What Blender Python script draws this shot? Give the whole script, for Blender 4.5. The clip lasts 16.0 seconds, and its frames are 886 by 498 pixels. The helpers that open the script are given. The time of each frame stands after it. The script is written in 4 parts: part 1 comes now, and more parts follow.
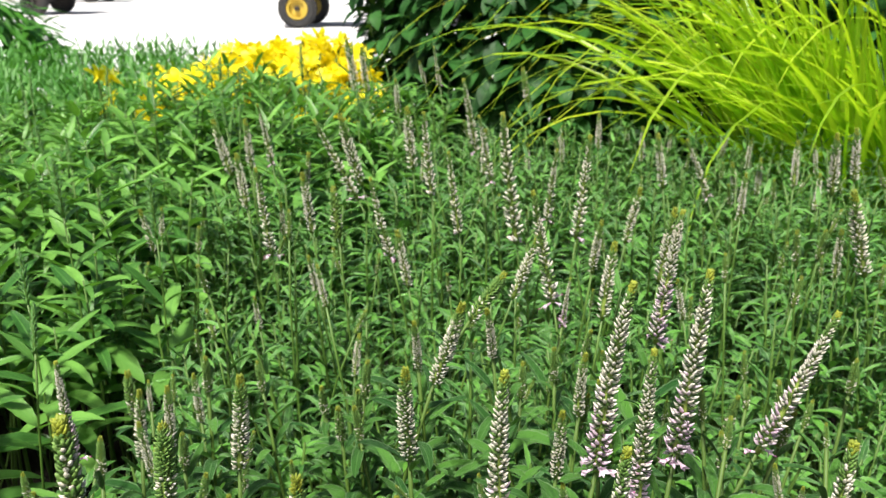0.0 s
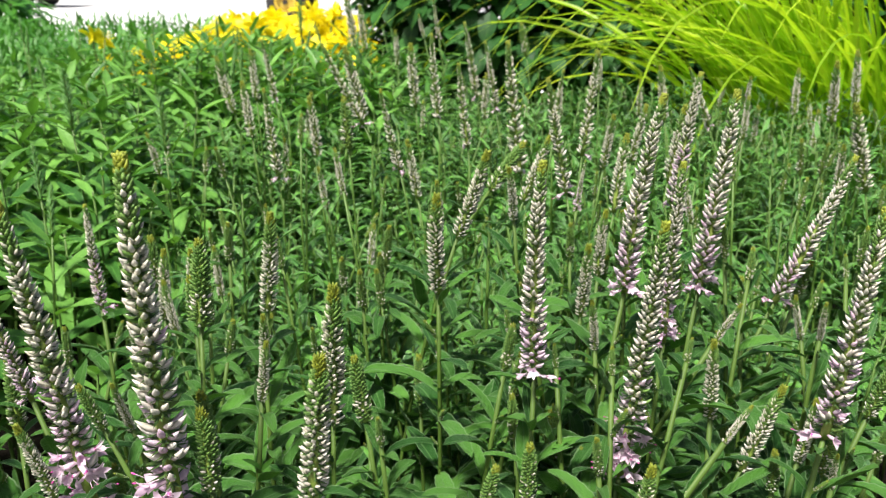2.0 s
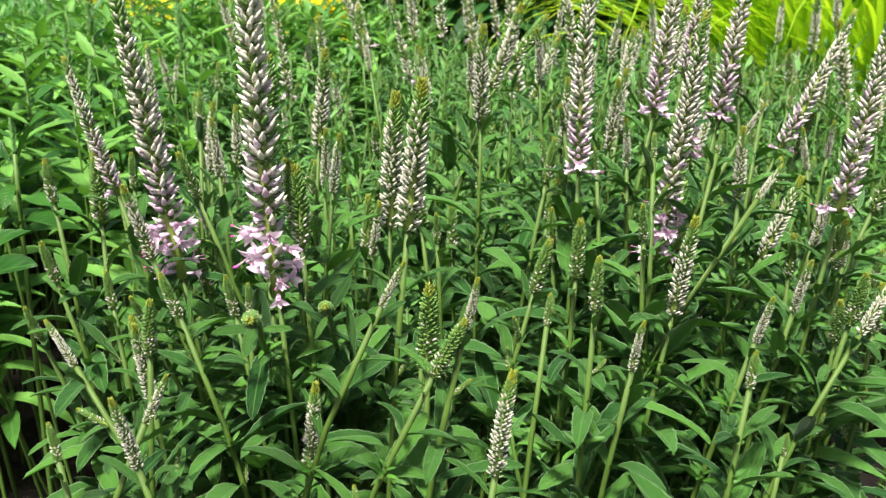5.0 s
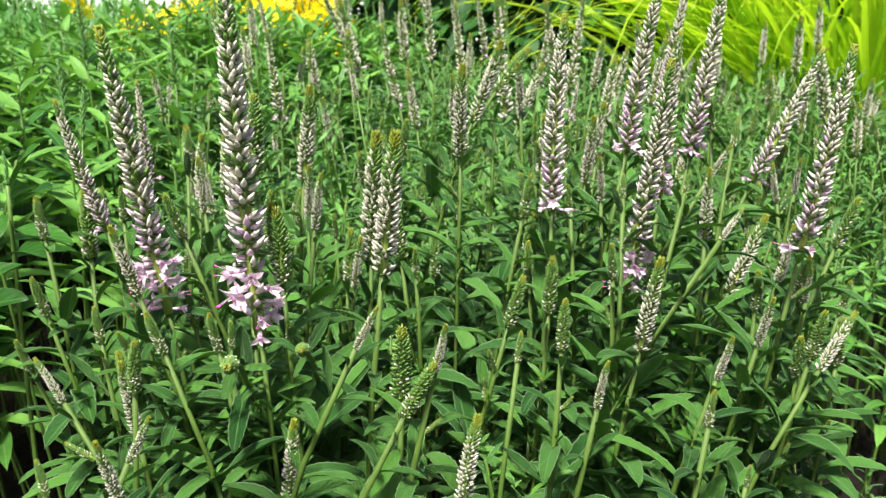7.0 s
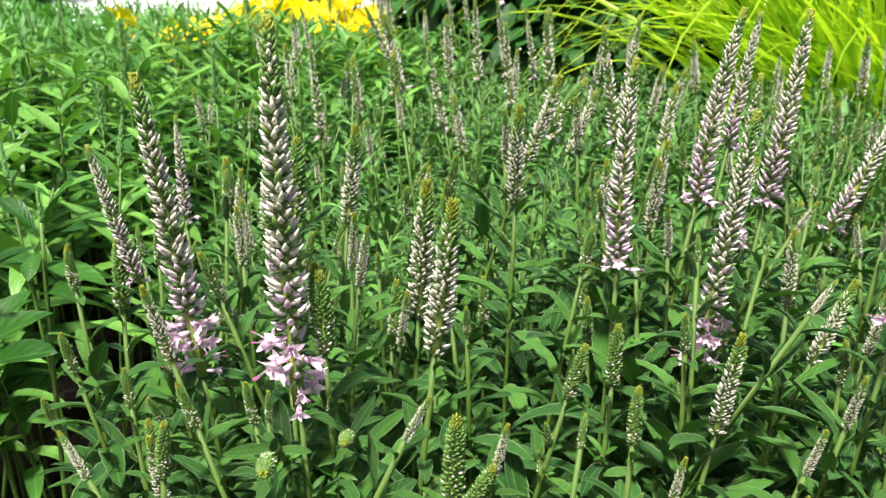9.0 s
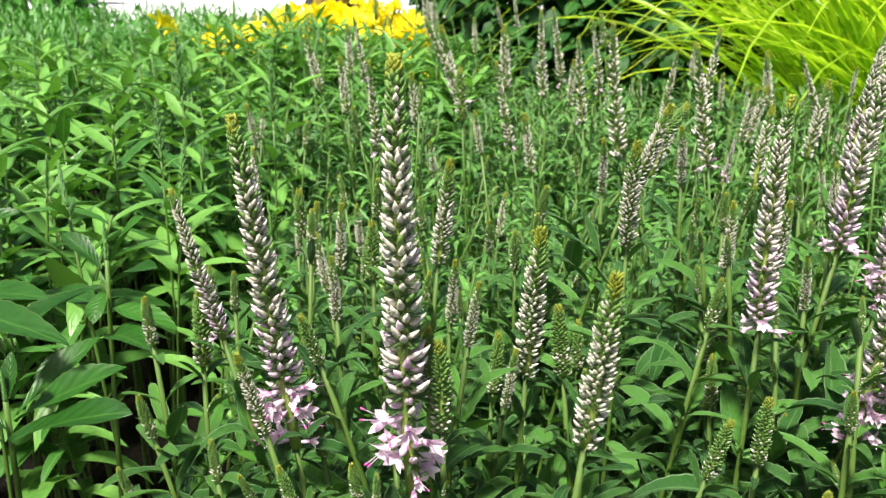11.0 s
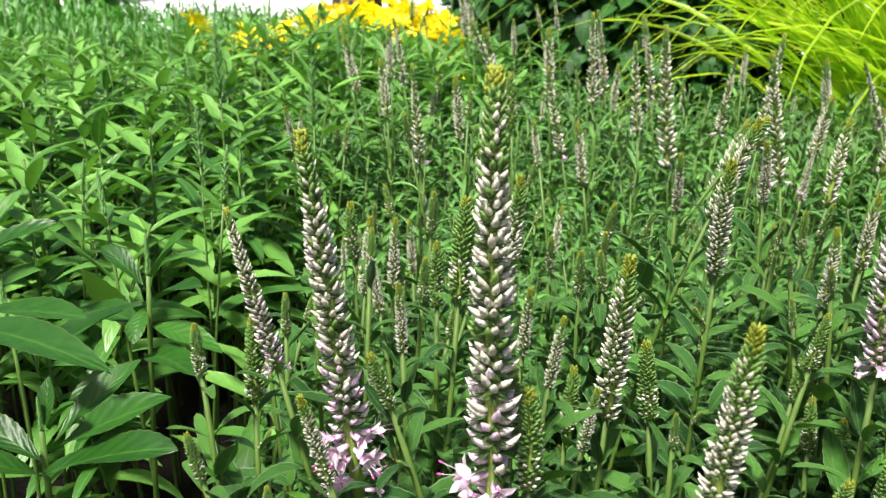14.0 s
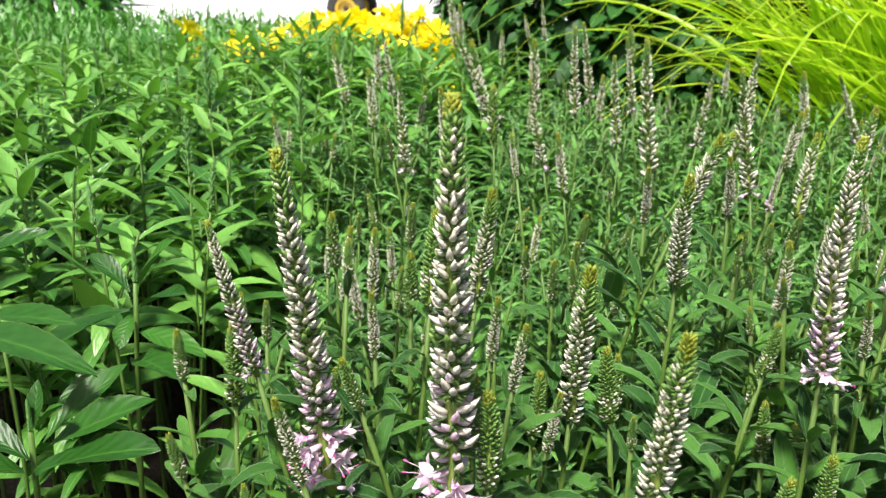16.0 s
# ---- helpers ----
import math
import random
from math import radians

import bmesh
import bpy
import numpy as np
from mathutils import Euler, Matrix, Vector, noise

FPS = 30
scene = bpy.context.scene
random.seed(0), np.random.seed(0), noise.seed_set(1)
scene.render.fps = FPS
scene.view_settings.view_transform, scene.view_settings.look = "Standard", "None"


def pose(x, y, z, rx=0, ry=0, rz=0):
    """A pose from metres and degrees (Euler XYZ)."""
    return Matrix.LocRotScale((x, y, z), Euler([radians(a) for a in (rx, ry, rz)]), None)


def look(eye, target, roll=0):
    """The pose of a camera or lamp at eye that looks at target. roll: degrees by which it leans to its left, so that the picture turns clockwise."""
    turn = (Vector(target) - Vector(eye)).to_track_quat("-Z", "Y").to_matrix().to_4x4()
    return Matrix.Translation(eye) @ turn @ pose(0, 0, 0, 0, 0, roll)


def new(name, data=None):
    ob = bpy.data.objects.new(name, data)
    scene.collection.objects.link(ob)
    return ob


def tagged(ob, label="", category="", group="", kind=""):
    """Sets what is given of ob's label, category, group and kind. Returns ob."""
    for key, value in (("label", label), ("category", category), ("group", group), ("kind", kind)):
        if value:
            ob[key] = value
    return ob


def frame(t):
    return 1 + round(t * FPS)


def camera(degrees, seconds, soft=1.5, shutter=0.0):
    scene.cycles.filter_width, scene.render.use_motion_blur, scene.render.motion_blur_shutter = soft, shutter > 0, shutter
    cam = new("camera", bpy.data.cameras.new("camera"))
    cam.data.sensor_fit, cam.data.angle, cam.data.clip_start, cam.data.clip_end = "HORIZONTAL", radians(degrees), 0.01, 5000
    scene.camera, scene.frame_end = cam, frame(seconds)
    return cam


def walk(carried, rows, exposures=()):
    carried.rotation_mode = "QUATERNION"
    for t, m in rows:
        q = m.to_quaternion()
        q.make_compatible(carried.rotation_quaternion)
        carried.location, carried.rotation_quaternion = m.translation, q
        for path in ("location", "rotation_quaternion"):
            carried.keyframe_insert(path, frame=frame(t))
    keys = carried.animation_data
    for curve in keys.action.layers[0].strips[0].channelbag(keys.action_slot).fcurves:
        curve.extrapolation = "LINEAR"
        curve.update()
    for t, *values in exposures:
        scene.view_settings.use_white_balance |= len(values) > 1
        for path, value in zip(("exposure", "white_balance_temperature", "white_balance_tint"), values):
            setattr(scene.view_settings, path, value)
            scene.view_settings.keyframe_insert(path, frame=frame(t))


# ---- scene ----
cam = camera(57.0, 16.0, soft=1.2)
PATH = [
    (0, (0.0161, 0.0227, 0.6334), (0.0094, 0.9693, 0.3109), 0.07),
    (0.5, (0.0136, 0.0154, 0.6249), (0.0096, 0.9618, 0.3019), 0.14),
    (1, (0.0123, 0.0094, 0.6029), (0.0112, 0.9561, 0.2810), 0.29),
    (1.5, (0.0086, 0.0018, 0.5864), (0.0121, 0.9488, 0.2651), 0.38),
    (2, (-0.0029, -0.0070, 0.5644), (0.0076, 0.9399, 0.2431), 0.58),
    (2.5, (-0.0147, -0.0192, 0.5406), (0.0028, 0.9280, 0.2203), 0.70),
    (3, (-0.0292, -0.0258, 0.5078), (-0.0023, 0.9202, 0.1850), 1.05),
    (3.5, (-0.0412, -0.0287, 0.4906), (-0.0088, 0.9163, 0.1652), 1.42),
    (4, (-0.0389, -0.0372, 0.4911), (-0.0007, 0.9075, 0.1652), 1.44),
    (4.2, (-0.0389, -0.0426, 0.4918), (0.0038, 0.9014, 0.1646), 1.55),
    (6.3, (-0.0433, -0.0795, 0.5080), (0.0127, 0.8663, 0.1881), 1.62),
    (6.5, (-0.0421, -0.0789, 0.5087), (0.0098, 0.8670, 0.1883), 1.65),
    (7, (-0.0330, -0.0711, 0.5138), (0.0232, 0.8757, 0.1970), 1.79),
    (7.5, (-0.0316, -0.0630, 0.5207), (0.0230, 0.8846, 0.2059), 1.87),
    (8, (-0.0354, -0.0546, 0.5235), (0.0092, 0.8933, 0.2082), 1.94),
    (8.5, (-0.0361, -0.0432, 0.5230), (-0.0133, 0.9058, 0.2085), 1.94),
    (8.7, (-0.0368, -0.0413, 0.5245), (-0.0190, 0.9078, 0.2101), 1.97),
    (10.8, (-0.0710, -0.0026, 0.5326), (-0.0877, 0.9459, 0.2163), 1.84),
    (11, (-0.0738, 0.0012, 0.5341), (-0.0931, 0.9502, 0.2196), 1.84),
    (11.5, (-0.0847, 0.0164, 0.5383), (-0.1158, 0.9645, 0.2218), 1.95),
    (12, (-0.0926, 0.0298, 0.5323), (-0.1353, 0.9772, 0.2151), 1.97),
    (12.5, (-0.0991, 0.0338, 0.5269), (-0.1503, 0.9803, 0.2083), 2.06),
    (13, (-0.0943, 0.0335, 0.5293), (-0.1456, 0.9809, 0.2135), 2.14),
    (13.5, (-0.0930, 0.0329, 0.5320), (-0.1408, 0.9807, 0.2167), 2.26),
    (14, (-0.0943, 0.0298, 0.5335), (-0.1393, 0.9779, 0.2186), 2.35),
    (14.5, (-0.0908, 0.0261, 0.5393), (-0.1371, 0.9745, 0.2255), 2.46),
    (15, (-0.0861, 0.0225, 0.5414), (-0.1303, 0.9715, 0.2293), 2.53),
    (15.5, (-0.0863, 0.0181, 0.5405), (-0.1276, 0.9679, 0.2303), 2.63),
    (16, (-0.0853, 0.0164, 0.5405), (-0.1235, 0.9670, 0.2322), 2.72),
]
walk(cam, [(t, look(eye, target, roll)) for t, eye, target, roll in PATH],
     exposures=[(0.0, 0.60), (2.5, 0.62), (4.0, 0.92), (8.5, 0.90), (12.0, 0.82), (16.0, 0.80)])
cam.data.dof.use_dof = True
cam.data.dof.focus_distance = 0.30
cam.data.dof.aperture_fstop = 32.0

# ---- daylight: a bright, thinly overcast day ----
world = bpy.data.worlds.new("sky")
scene.world = world
world.use_nodes = True
wn = world.node_tree.nodes
sky = wn.new("ShaderNodeTexSky")
sky.sky_type = "NISHITA"
sky.sun_disc = False
sky.sun_elevation, sky.sun_rotation = radians(63), radians(205)
sky.air_density, sky.dust_density, sky.ozone_density = 1.0, 6.0, 0.6
wn["Background"].inputs["Strength"].default_value = 0.070
world.node_tree.links.new(sky.outputs["Color"], wn["Background"].inputs["Color"])

sun = new("sun", bpy.data.lights.new("sun", "SUN"))
sun.data.energy, sun.data.angle, sun.data.color = 4.75, radians(8), (1.0, 0.96, 0.88)
SUN_EL, SUN_AZ = radians(63), radians(205)
sun.matrix_world = look((math.sin(SUN_AZ) * math.cos(SUN_EL) * 9, math.cos(SUN_AZ) * math.cos(SUN_EL) * 9, math.sin(SUN_EL) * 9), (0, 0, 0))


# ---- materials ----
def nodes_of(name):
    m = bpy.data.materials.new(name)
    m.use_nodes = True
    t = m.node_tree
    return m, t, t.nodes, t.links, t.nodes["Principled BSDF"]


def ramp(nodes, stops):
    r = nodes.new("ShaderNodeValToRGB")
    el = r.color_ramp.elements
    while len(el) < len(stops):
        el.new(0.5)
    for e, (p, c) in zip(el, stops):
        e.position, e.color = p, (*c, 1)
    return r


def mixed(nodes, links, fac, a, b, blend="MIX"):
    m = nodes.new("ShaderNodeMix")
    m.data_type, m.blend_type = "RGBA", blend
    for sock, v in ((m.inputs[0], fac), (m.inputs[6], a), (m.inputs[7], b)):
        if hasattr(v, "is_linked"):
            links.new(v, sock)
        else:
            sock.default_value = v if isinstance(v, (int, float)) else (*v, 1)
    return m.outputs[2]


def leaf_material(name, dark, light, rib, gloss=0.42, through_light=0.25, margin=None, relief=0.25, scale=1.0, rim=0.45, down=0.0):
    """A leaf blade: u runs across it, v along it."""
    m, t, n, l, p = nodes_of(name)
    uv = n.new("ShaderNodeUVMap")
    sep = n.new("ShaderNodeSeparateXYZ")
    l.new(uv.outputs[0], sep.inputs[0])
    info = n.new("ShaderNodeObjectInfo")
    geo = n.new("ShaderNodeNewGeometry")
    add = n.new("ShaderNodeMath")
    add.operation = "ADD"
    l.new(info.outputs["Random"], add.inputs[0])
    l.new(geo.outputs["Random Per Island"], add.inputs[1])
    frac = n.new("ShaderNodeMath")
    frac.operation = "FRACT"
    l.new(add.outputs[0], frac.inputs[0])
    tone = ramp(n, [(0.0, dark), (0.55, tuple((a + b) / 2 for a, b in zip(dark, light))), (1.0, light)])
    l.new(frac.outputs[0], tone.inputs[0])
    co = n.new("ShaderNodeTexCoord")
    spots = n.new("ShaderNodeTexNoise")
    spots.inputs["Scale"].default_value = 130 * scale
    spots.inputs["Detail"].default_value = 4
    l.new(co.outputs["Object"], spots.inputs["Vector"])
    col = mixed(n, l, 0.35, tone.outputs[0], spots.outputs["Fac"], "OVERLAY")
    # midrib
    off = n.new("ShaderNodeMath")
    off.operation = "SUBTRACT"
    off.inputs[1].default_value = 0.5
    l.new(sep.outputs[0], off.inputs[0])
    ab = n.new("ShaderNodeMath")
    ab.operation = "ABSOLUTE"
    l.new(off.outputs[0], ab.inputs[0])
    ribmask = ramp(n, [(0.0, (1, 1, 1)), (0.02, (0.7, 0.7, 0.7)), (0.055, (0, 0, 0))])
    l.new(ab.outputs[0], ribmask.inputs[0])
    col = mixed(n, l, ribmask.outputs[0], col, rib)
    if margin:
        edge = ramp(n, [(0.0, (0, 0, 0)), (rim, (0, 0, 0)), (rim + 0.035, (0.8, 0.8, 0.8))])
        l.new(ab.outputs[0], edge.inputs[0])
        col = mixed(n, l, edge.outputs[0], col, margin)
    # side veins as relief
    slant = n.new("ShaderNodeMath")
    slant.operation = "MULTIPLY_ADD"
    slant.inputs[1].default_value = -0.55
    l.new(ab.outputs[0], slant.inputs[0])
    l.new(sep.outputs[1], slant.inputs[2])
    wav = n.new("ShaderNodeMath")
    wav.operation = "MULTIPLY"
    wav.inputs[1].default_value = 44
    l.new(slant.outputs[0], wav.inputs[0])
    sine = n.new("ShaderNodeMath")
    sine.operation = "SINE"
    l.new(wav.outputs[0], sine.inputs[0])
    hgt = n.new("ShaderNodeMath")
    hgt.operation = "MULTIPLY_ADD"
    hgt.inputs[1].default_value = 0.16
    l.new(sine.outputs[0], hgt.inputs[0])
    l.new(spots.outputs["Fac"], hgt.inputs[2])
    bump = n.new("ShaderNodeBump")
    bump.inputs["Strength"].default_value = relief
    bump.inputs["Distance"].default_value = 0.0009
    l.new(hgt.outputs[0], bump.inputs["Height"])
    l.new(bump.outputs[0], p.inputs["Normal"])
    l.new(col, p.inputs["Base Color"])
    p.inputs["Roughness"].default_value = gloss
    p.inputs["Specular IOR Level"].default_value = 0.5
    p.inputs["Sheen Weight"].default_value, p.inputs["Sheen Roughness"].default_value = down, 0.4
    p.inputs["Sheen Tint"].default_value = (0.45, 0.9, 0.45, 1)
    tr = n.new("ShaderNodeBsdfTranslucent")
    warm = mixed(n, l, 1.0, col, (1.15, 1.25, 0.55), "MULTIPLY")
    l.new(warm, tr.inputs["Color"])
    mix = n.new("ShaderNodeMixShader")
    mix.inputs[0].default_value = through_light
    l.new(p.outputs[0], mix.inputs[1])
    l.new(tr.outputs[0], mix.inputs[2])
    l.new(mix.outputs[0], n["Material Output"].inputs["Surface"])
    return m


def soft_material(name, a, b, rough=0.6, scale=300.0, glow_through=0.0, relief=0.2):
    """Fleshy plant matter, with a tone of its own for each piece."""
    m, t, n, l, p = nodes_of(name)
    geo = n.new("ShaderNodeNewGeometry")
    tone = ramp(n, [(0.0, a), (1.0, b)])
    l.new(geo.outputs["Random Per Island"], tone.inputs[0])
    co = n.new("ShaderNodeTexCoord")
    nz = n.new("ShaderNodeTexNoise")
    nz.inputs["Scale"].default_value = scale
    nz.inputs["Detail"].default_value = 3
    l.new(co.outputs["Object"], nz.inputs["Vector"])
    col = mixed(n, l, 0.3, tone.outputs[0], nz.outputs["Fac"], "OVERLAY")
    l.new(col, p.inputs["Base Color"])
    p.inputs["Roughness"].default_value = rough
    bump = n.new("ShaderNodeBump")
    bump.inputs["Strength"].default_value = relief
    bump.inputs["Distance"].default_value = 0.0004
    l.new(nz.outputs["Fac"], bump.inputs["Height"])
    l.new(bump.outputs[0], p.inputs["Normal"])
    if glow_through:
        tr = n.new("ShaderNodeBsdfTranslucent")
        l.new(col, tr.inputs["Color"])
        mix = n.new("ShaderNodeMixShader")
        mix.inputs[0].default_value = glow_through
        l.new(p.outputs[0], mix.inputs[1])
        l.new(tr.outputs[0], mix.inputs[2])
        l.new(mix.outputs[0], n["Material Output"].inputs["Surface"])
    return m


def ground_material(name, a, b, scale, rough, fine=40.0, relief=0.6, depth=0.01):
    m, t, n, l, p = nodes_of(name)
    co = n.new("ShaderNodeTexCoord")
    big = n.new("ShaderNodeTexNoise")
    big.inputs["Scale"].default_value = scale
    big.inputs["Detail"].default_value = 6
    small = n.new("ShaderNodeTexNoise")
    small.inputs["Scale"].default_value = fine
    small.inputs["Detail"].default_value = 8
    for x in (big, small):
        l.new(co.outputs["Object"], x.inputs["Vector"])
    tone = ramp(n, [(0.3, a), (0.7, b)])
    l.new(big.outputs["Fac"], tone.inputs[0])
    col = mixed(n, l, 0.4, tone.outputs[0], small.outputs["Fac"], "OVERLAY")
    l.new(col, p.inputs["Base Color"])
    p.inputs["Roughness"].default_value = rough
    bump = n.new("ShaderNodeBump")
    bump.inputs["Strength"].default_value = relief
    bump.inputs["Distance"].default_value = depth
    p.inputs["Specular IOR Level"].default_value = 0.15
    l.new(small.outputs["Fac"], bump.inputs["Height"])
    l.new(bump.outputs[0], p.inputs["Normal"])
    return m


def plain_material(name, a, b, rough, metal=0.0, scale=12.0):
    m, t, n, l, p = nodes_of(name)
    co = n.new("ShaderNodeTexCoord")
    nz = n.new("ShaderNodeTexNoise")
    nz.inputs["Scale"].default_value = scale
    nz.inputs["Detail"].default_value = 6
    l.new(co.outputs["Object"], nz.inputs["Vector"])
    tone = ramp(n, [(0.35, a), (0.7, b)])
    l.new(nz.outputs["Fac"], tone.inputs[0])
    l.new(tone.outputs[0], p.inputs["Base Color"])
    p.inputs["Roughness"].default_value, p.inputs["Metallic"].default_value = rough, metal
    return m


NARROW = leaf_material("speedwell leaf", (0.018, 0.096, 0.012), (0.118, 0.325, 0.042), (0.13, 0.28, 0.08), 0.42, 0.10, (0.22, 0.36, 0.17), 1.0, 1.6, 0.43, 0.06)
BROAD = leaf_material("broad speedwell leaf", (0.034, 0.126, 0.020), (0.180, 0.400, 0.074), (0.12, 0.30, 0.06), 0.36, 0.24, (0.18, 0.38, 0.08), 0.4, 1.0, 0.47, 0.02)
YOUNG = leaf_material("young speedwell leaf", (0.030, 0.110, 0.012), (0.095, 0.255, 0.030), (0.09, 0.22, 0.05), 0.42, 0.15, None, 0.5)
# broad leaf for the near edge shoots, its green darkened to stand for shade
EDGESHADE = leaf_material("shade-toned broad speedwell leaf", (0.010, 0.052, 0.005), (0.032, 0.125, 0.011), (0.038, 0.12, 0.015), 0.42, 0.10, (0.13, 0.17, 0.06), 0.5, 1.0, 0.475, 0.03)
SHRUB = leaf_material("shrub leaf", (0.012, 0.054, 0.011), (0.040, 0.140, 0.026), (0.04, 0.11, 0.025), 0.5, 0.12, None, 0.4, 0.4)
BROAD.node_tree.nodes["Principled BSDF"].inputs["Specular IOR Level"].default_value = 0.4
EDGESHADE.node_tree.nodes["Principled BSDF"].inputs["Specular IOR Level"].default_value = 0.35
SHRUB.node_tree.nodes["Principled BSDF"].inputs["Specular IOR Level"].default_value = 0.2
STRAP = leaf_material("lily leaf", (0.03, 0.14, 0.014), (0.07, 0.24, 0.025), (0.09, 0.26, 0.03), 0.4, 0.25, None, 0.2, 0.4)
GOLD = leaf_material("golden grass blade", (0.22, 0.43, 0.015), (0.58, 0.74, 0.05), (0.46, 0.64, 0.06), 0.35, 0.45, None, 0.15, 0.3)
PALE = leaf_material("feathery foliage", (0.05, 0.19, 0.03), (0.11, 0.32, 0.05), (0.12, 0.32, 0.06), 0.5, 0.25, None, 0.2, 0.4)
STEMNEAR = soft_material("olive stem", (0.042, 0.110, 0.012), (0.095, 0.160, 0.022), 0.6, 160)
STEM = soft_material("green stem", (0.048, 0.120, 0.018), (0.100, 0.185, 0.028), 0.5, 220)
RACHIS = soft_material("flower stalk", (0.20, 0.30, 0.05), (0.27, 0.37, 0.07), 0.5, 220, 0.1)
OLIVEBUD = soft_material("pale olive bud", (0.68, 0.64, 0.52), (0.86, 0.82, 0.72), 0.55, 500, 0.12)
BUD = soft_material("green bud", (0.085, 0.19, 0.035), (0.17, 0.30, 0.065), 0.55, 700)
BUDTIP = soft_material("olive bud tip", (0.17, 0.22, 0.018), (0.30, 0.34, 0.03), 0.55, 700)
SEPAL = soft_material("dark calyx", (0.028, 0.075, 0.018), (0.07, 0.15, 0.032), 0.5, 500)
DARKSEPAL = soft_material("dark pointed calyx", (0.042, 0.100, 0.018), (0.095, 0.175, 0.034), 0.5, 500)
CREAM = soft_material("pale bud", (0.78, 0.71, 0.64), (0.90, 0.85, 0.79), 0.5, 500, 0.18)
PINK = soft_material("pink petal", (0.80, 0.57, 0.74), (0.90, 0.76, 0.86), 0.5, 400, 0.25)
MAGENTA = soft_material("magenta throat", (0.55, 0.05, 0.30), (0.65, 0.12, 0.42), 0.5, 400)
DARKBUD = soft_material("dark green bud", (0.045, 0.15, 0.025), (0.10, 0.25, 0.045), 0.5, 600)
YELLOW = soft_material("yellow petal", (0.90, 0.77, 0.006), (0.96, 0.87, 0.02), 0.5, 60, 0.3)
WOOD = soft_material("shrub bark", (0.05, 0.035, 0.022), (0.09, 0.065, 0.04), 0.8, 60)
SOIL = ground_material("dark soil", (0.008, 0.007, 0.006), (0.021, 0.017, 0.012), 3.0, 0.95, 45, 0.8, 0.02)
CONCRETE = ground_material("bleached concrete", (0.60, 0.60, 0.61), (0.72, 0.72, 0.73), 0.35, 0.85, 9, 0.25, 0.004)
TYRE = plain_material("tyre rubber", (0.018, 0.018, 0.018), (0.04, 0.038, 0.035), 0.75)
RIM = plain_material("yellow wheel paint", (0.50, 0.34, 0.03), (0.60, 0.44, 0.07), 0.45)
STEEL = plain_material("dark painted steel", (0.03, 0.028, 0.026), (0.06, 0.05, 0.045), 0.5, 0.3)
RUST = plain_material("brown red paint", (0.10, 0.035, 0.02), (0.17, 0.06, 0.03), 0.6)


# ---- mesh helpers ----
class Build:
    """Collects vertices, faces, materials and leaf coordinates for one mesh."""

    def __init__(self):
        self.v, self.f, self.m, self.uv = [], [], [], []

    def add(self, verts, faces, mat=0, uvs=None):
        base = len(self.v)
        self.v.extend(verts)
        for f in faces:
            self.f.append([base + i for i in f])
            self.m.append(mat)
            self.uv.extend([uvs[i] for i in f] if uvs else [(0.25, 0.5)] * len(f))

    def mesh(self, name, mats, smooth=True):
        me = bpy.data.meshes.new(name)
        me.from_pydata([tuple(p) for p in self.v], [], self.f)
        for mt in mats:
            me.materials.append(mt)
        me.polygons.foreach_set("material_index", self.m)
        me.polygons.foreach_set("use_smooth", [smooth] * len(self.f))
        lay = me.uv_layers.new(name="UVMap")
        lay.data.foreach_set("uv", [c for p in self.uv for c in p])
        me.update()
        return me


def part(name, me, parent, m=None, label="", kind=""):
    ob = new(name, me)
    ob.parent = parent
    if m is not None:
        ob.matrix_basis = m
    return tagged(ob, label, "", "", kind)


def thing(name, x, y, z, label, category, group="", kind=""):
    ob = new(name)
    ob.location = (x, y, z)
    ob.empty_display_size = 0.05
    return tagged(ob, label, category, group, kind)


def frame_of(d):
    d = Vector(d).normalized()
    a = Vector((0, 0, 1)) if abs(d.z) < 0.9 else Vector((1, 0, 0))
    s = d.cross(a).normalized()
    return s, s.cross(d).normalized(), d


def tube(b, pts, radii, sides=6, mat=0, cap=True):
    """A round, tapering rod along pts."""
    verts, faces = [], []
    n = len(pts)
    for i, p in enumerate(pts):
        d = Vector(pts[min(i + 1, n - 1)]) - Vector(pts[max(i - 1, 0)])
        s, u, _ = frame_of(d)
        for k in range(sides):
            a = 2 * math.pi * k / sides
            verts.append(Vector(p) + (s * math.cos(a) + u * math.sin(a)) * radii[i])
    for i in range(n - 1):
        for k in range(sides):
            k2 = (k + 1) % sides
            faces.append([i * sides + k, i * sides + k2, (i + 1) * sides + k2, (i + 1) * sides + k])
    if cap:
        faces.append([(n - 1) * sides + k for k in range(sides)])
        faces.append([k for k in reversed(range(sides))])
    b.add(verts, faces, mat)


def bezier(p0, p1, p2, n):
    return [p0.lerp(p1, t).lerp(p1.lerp(p2, t), t) for t in (i / n for i in range(n + 1))]


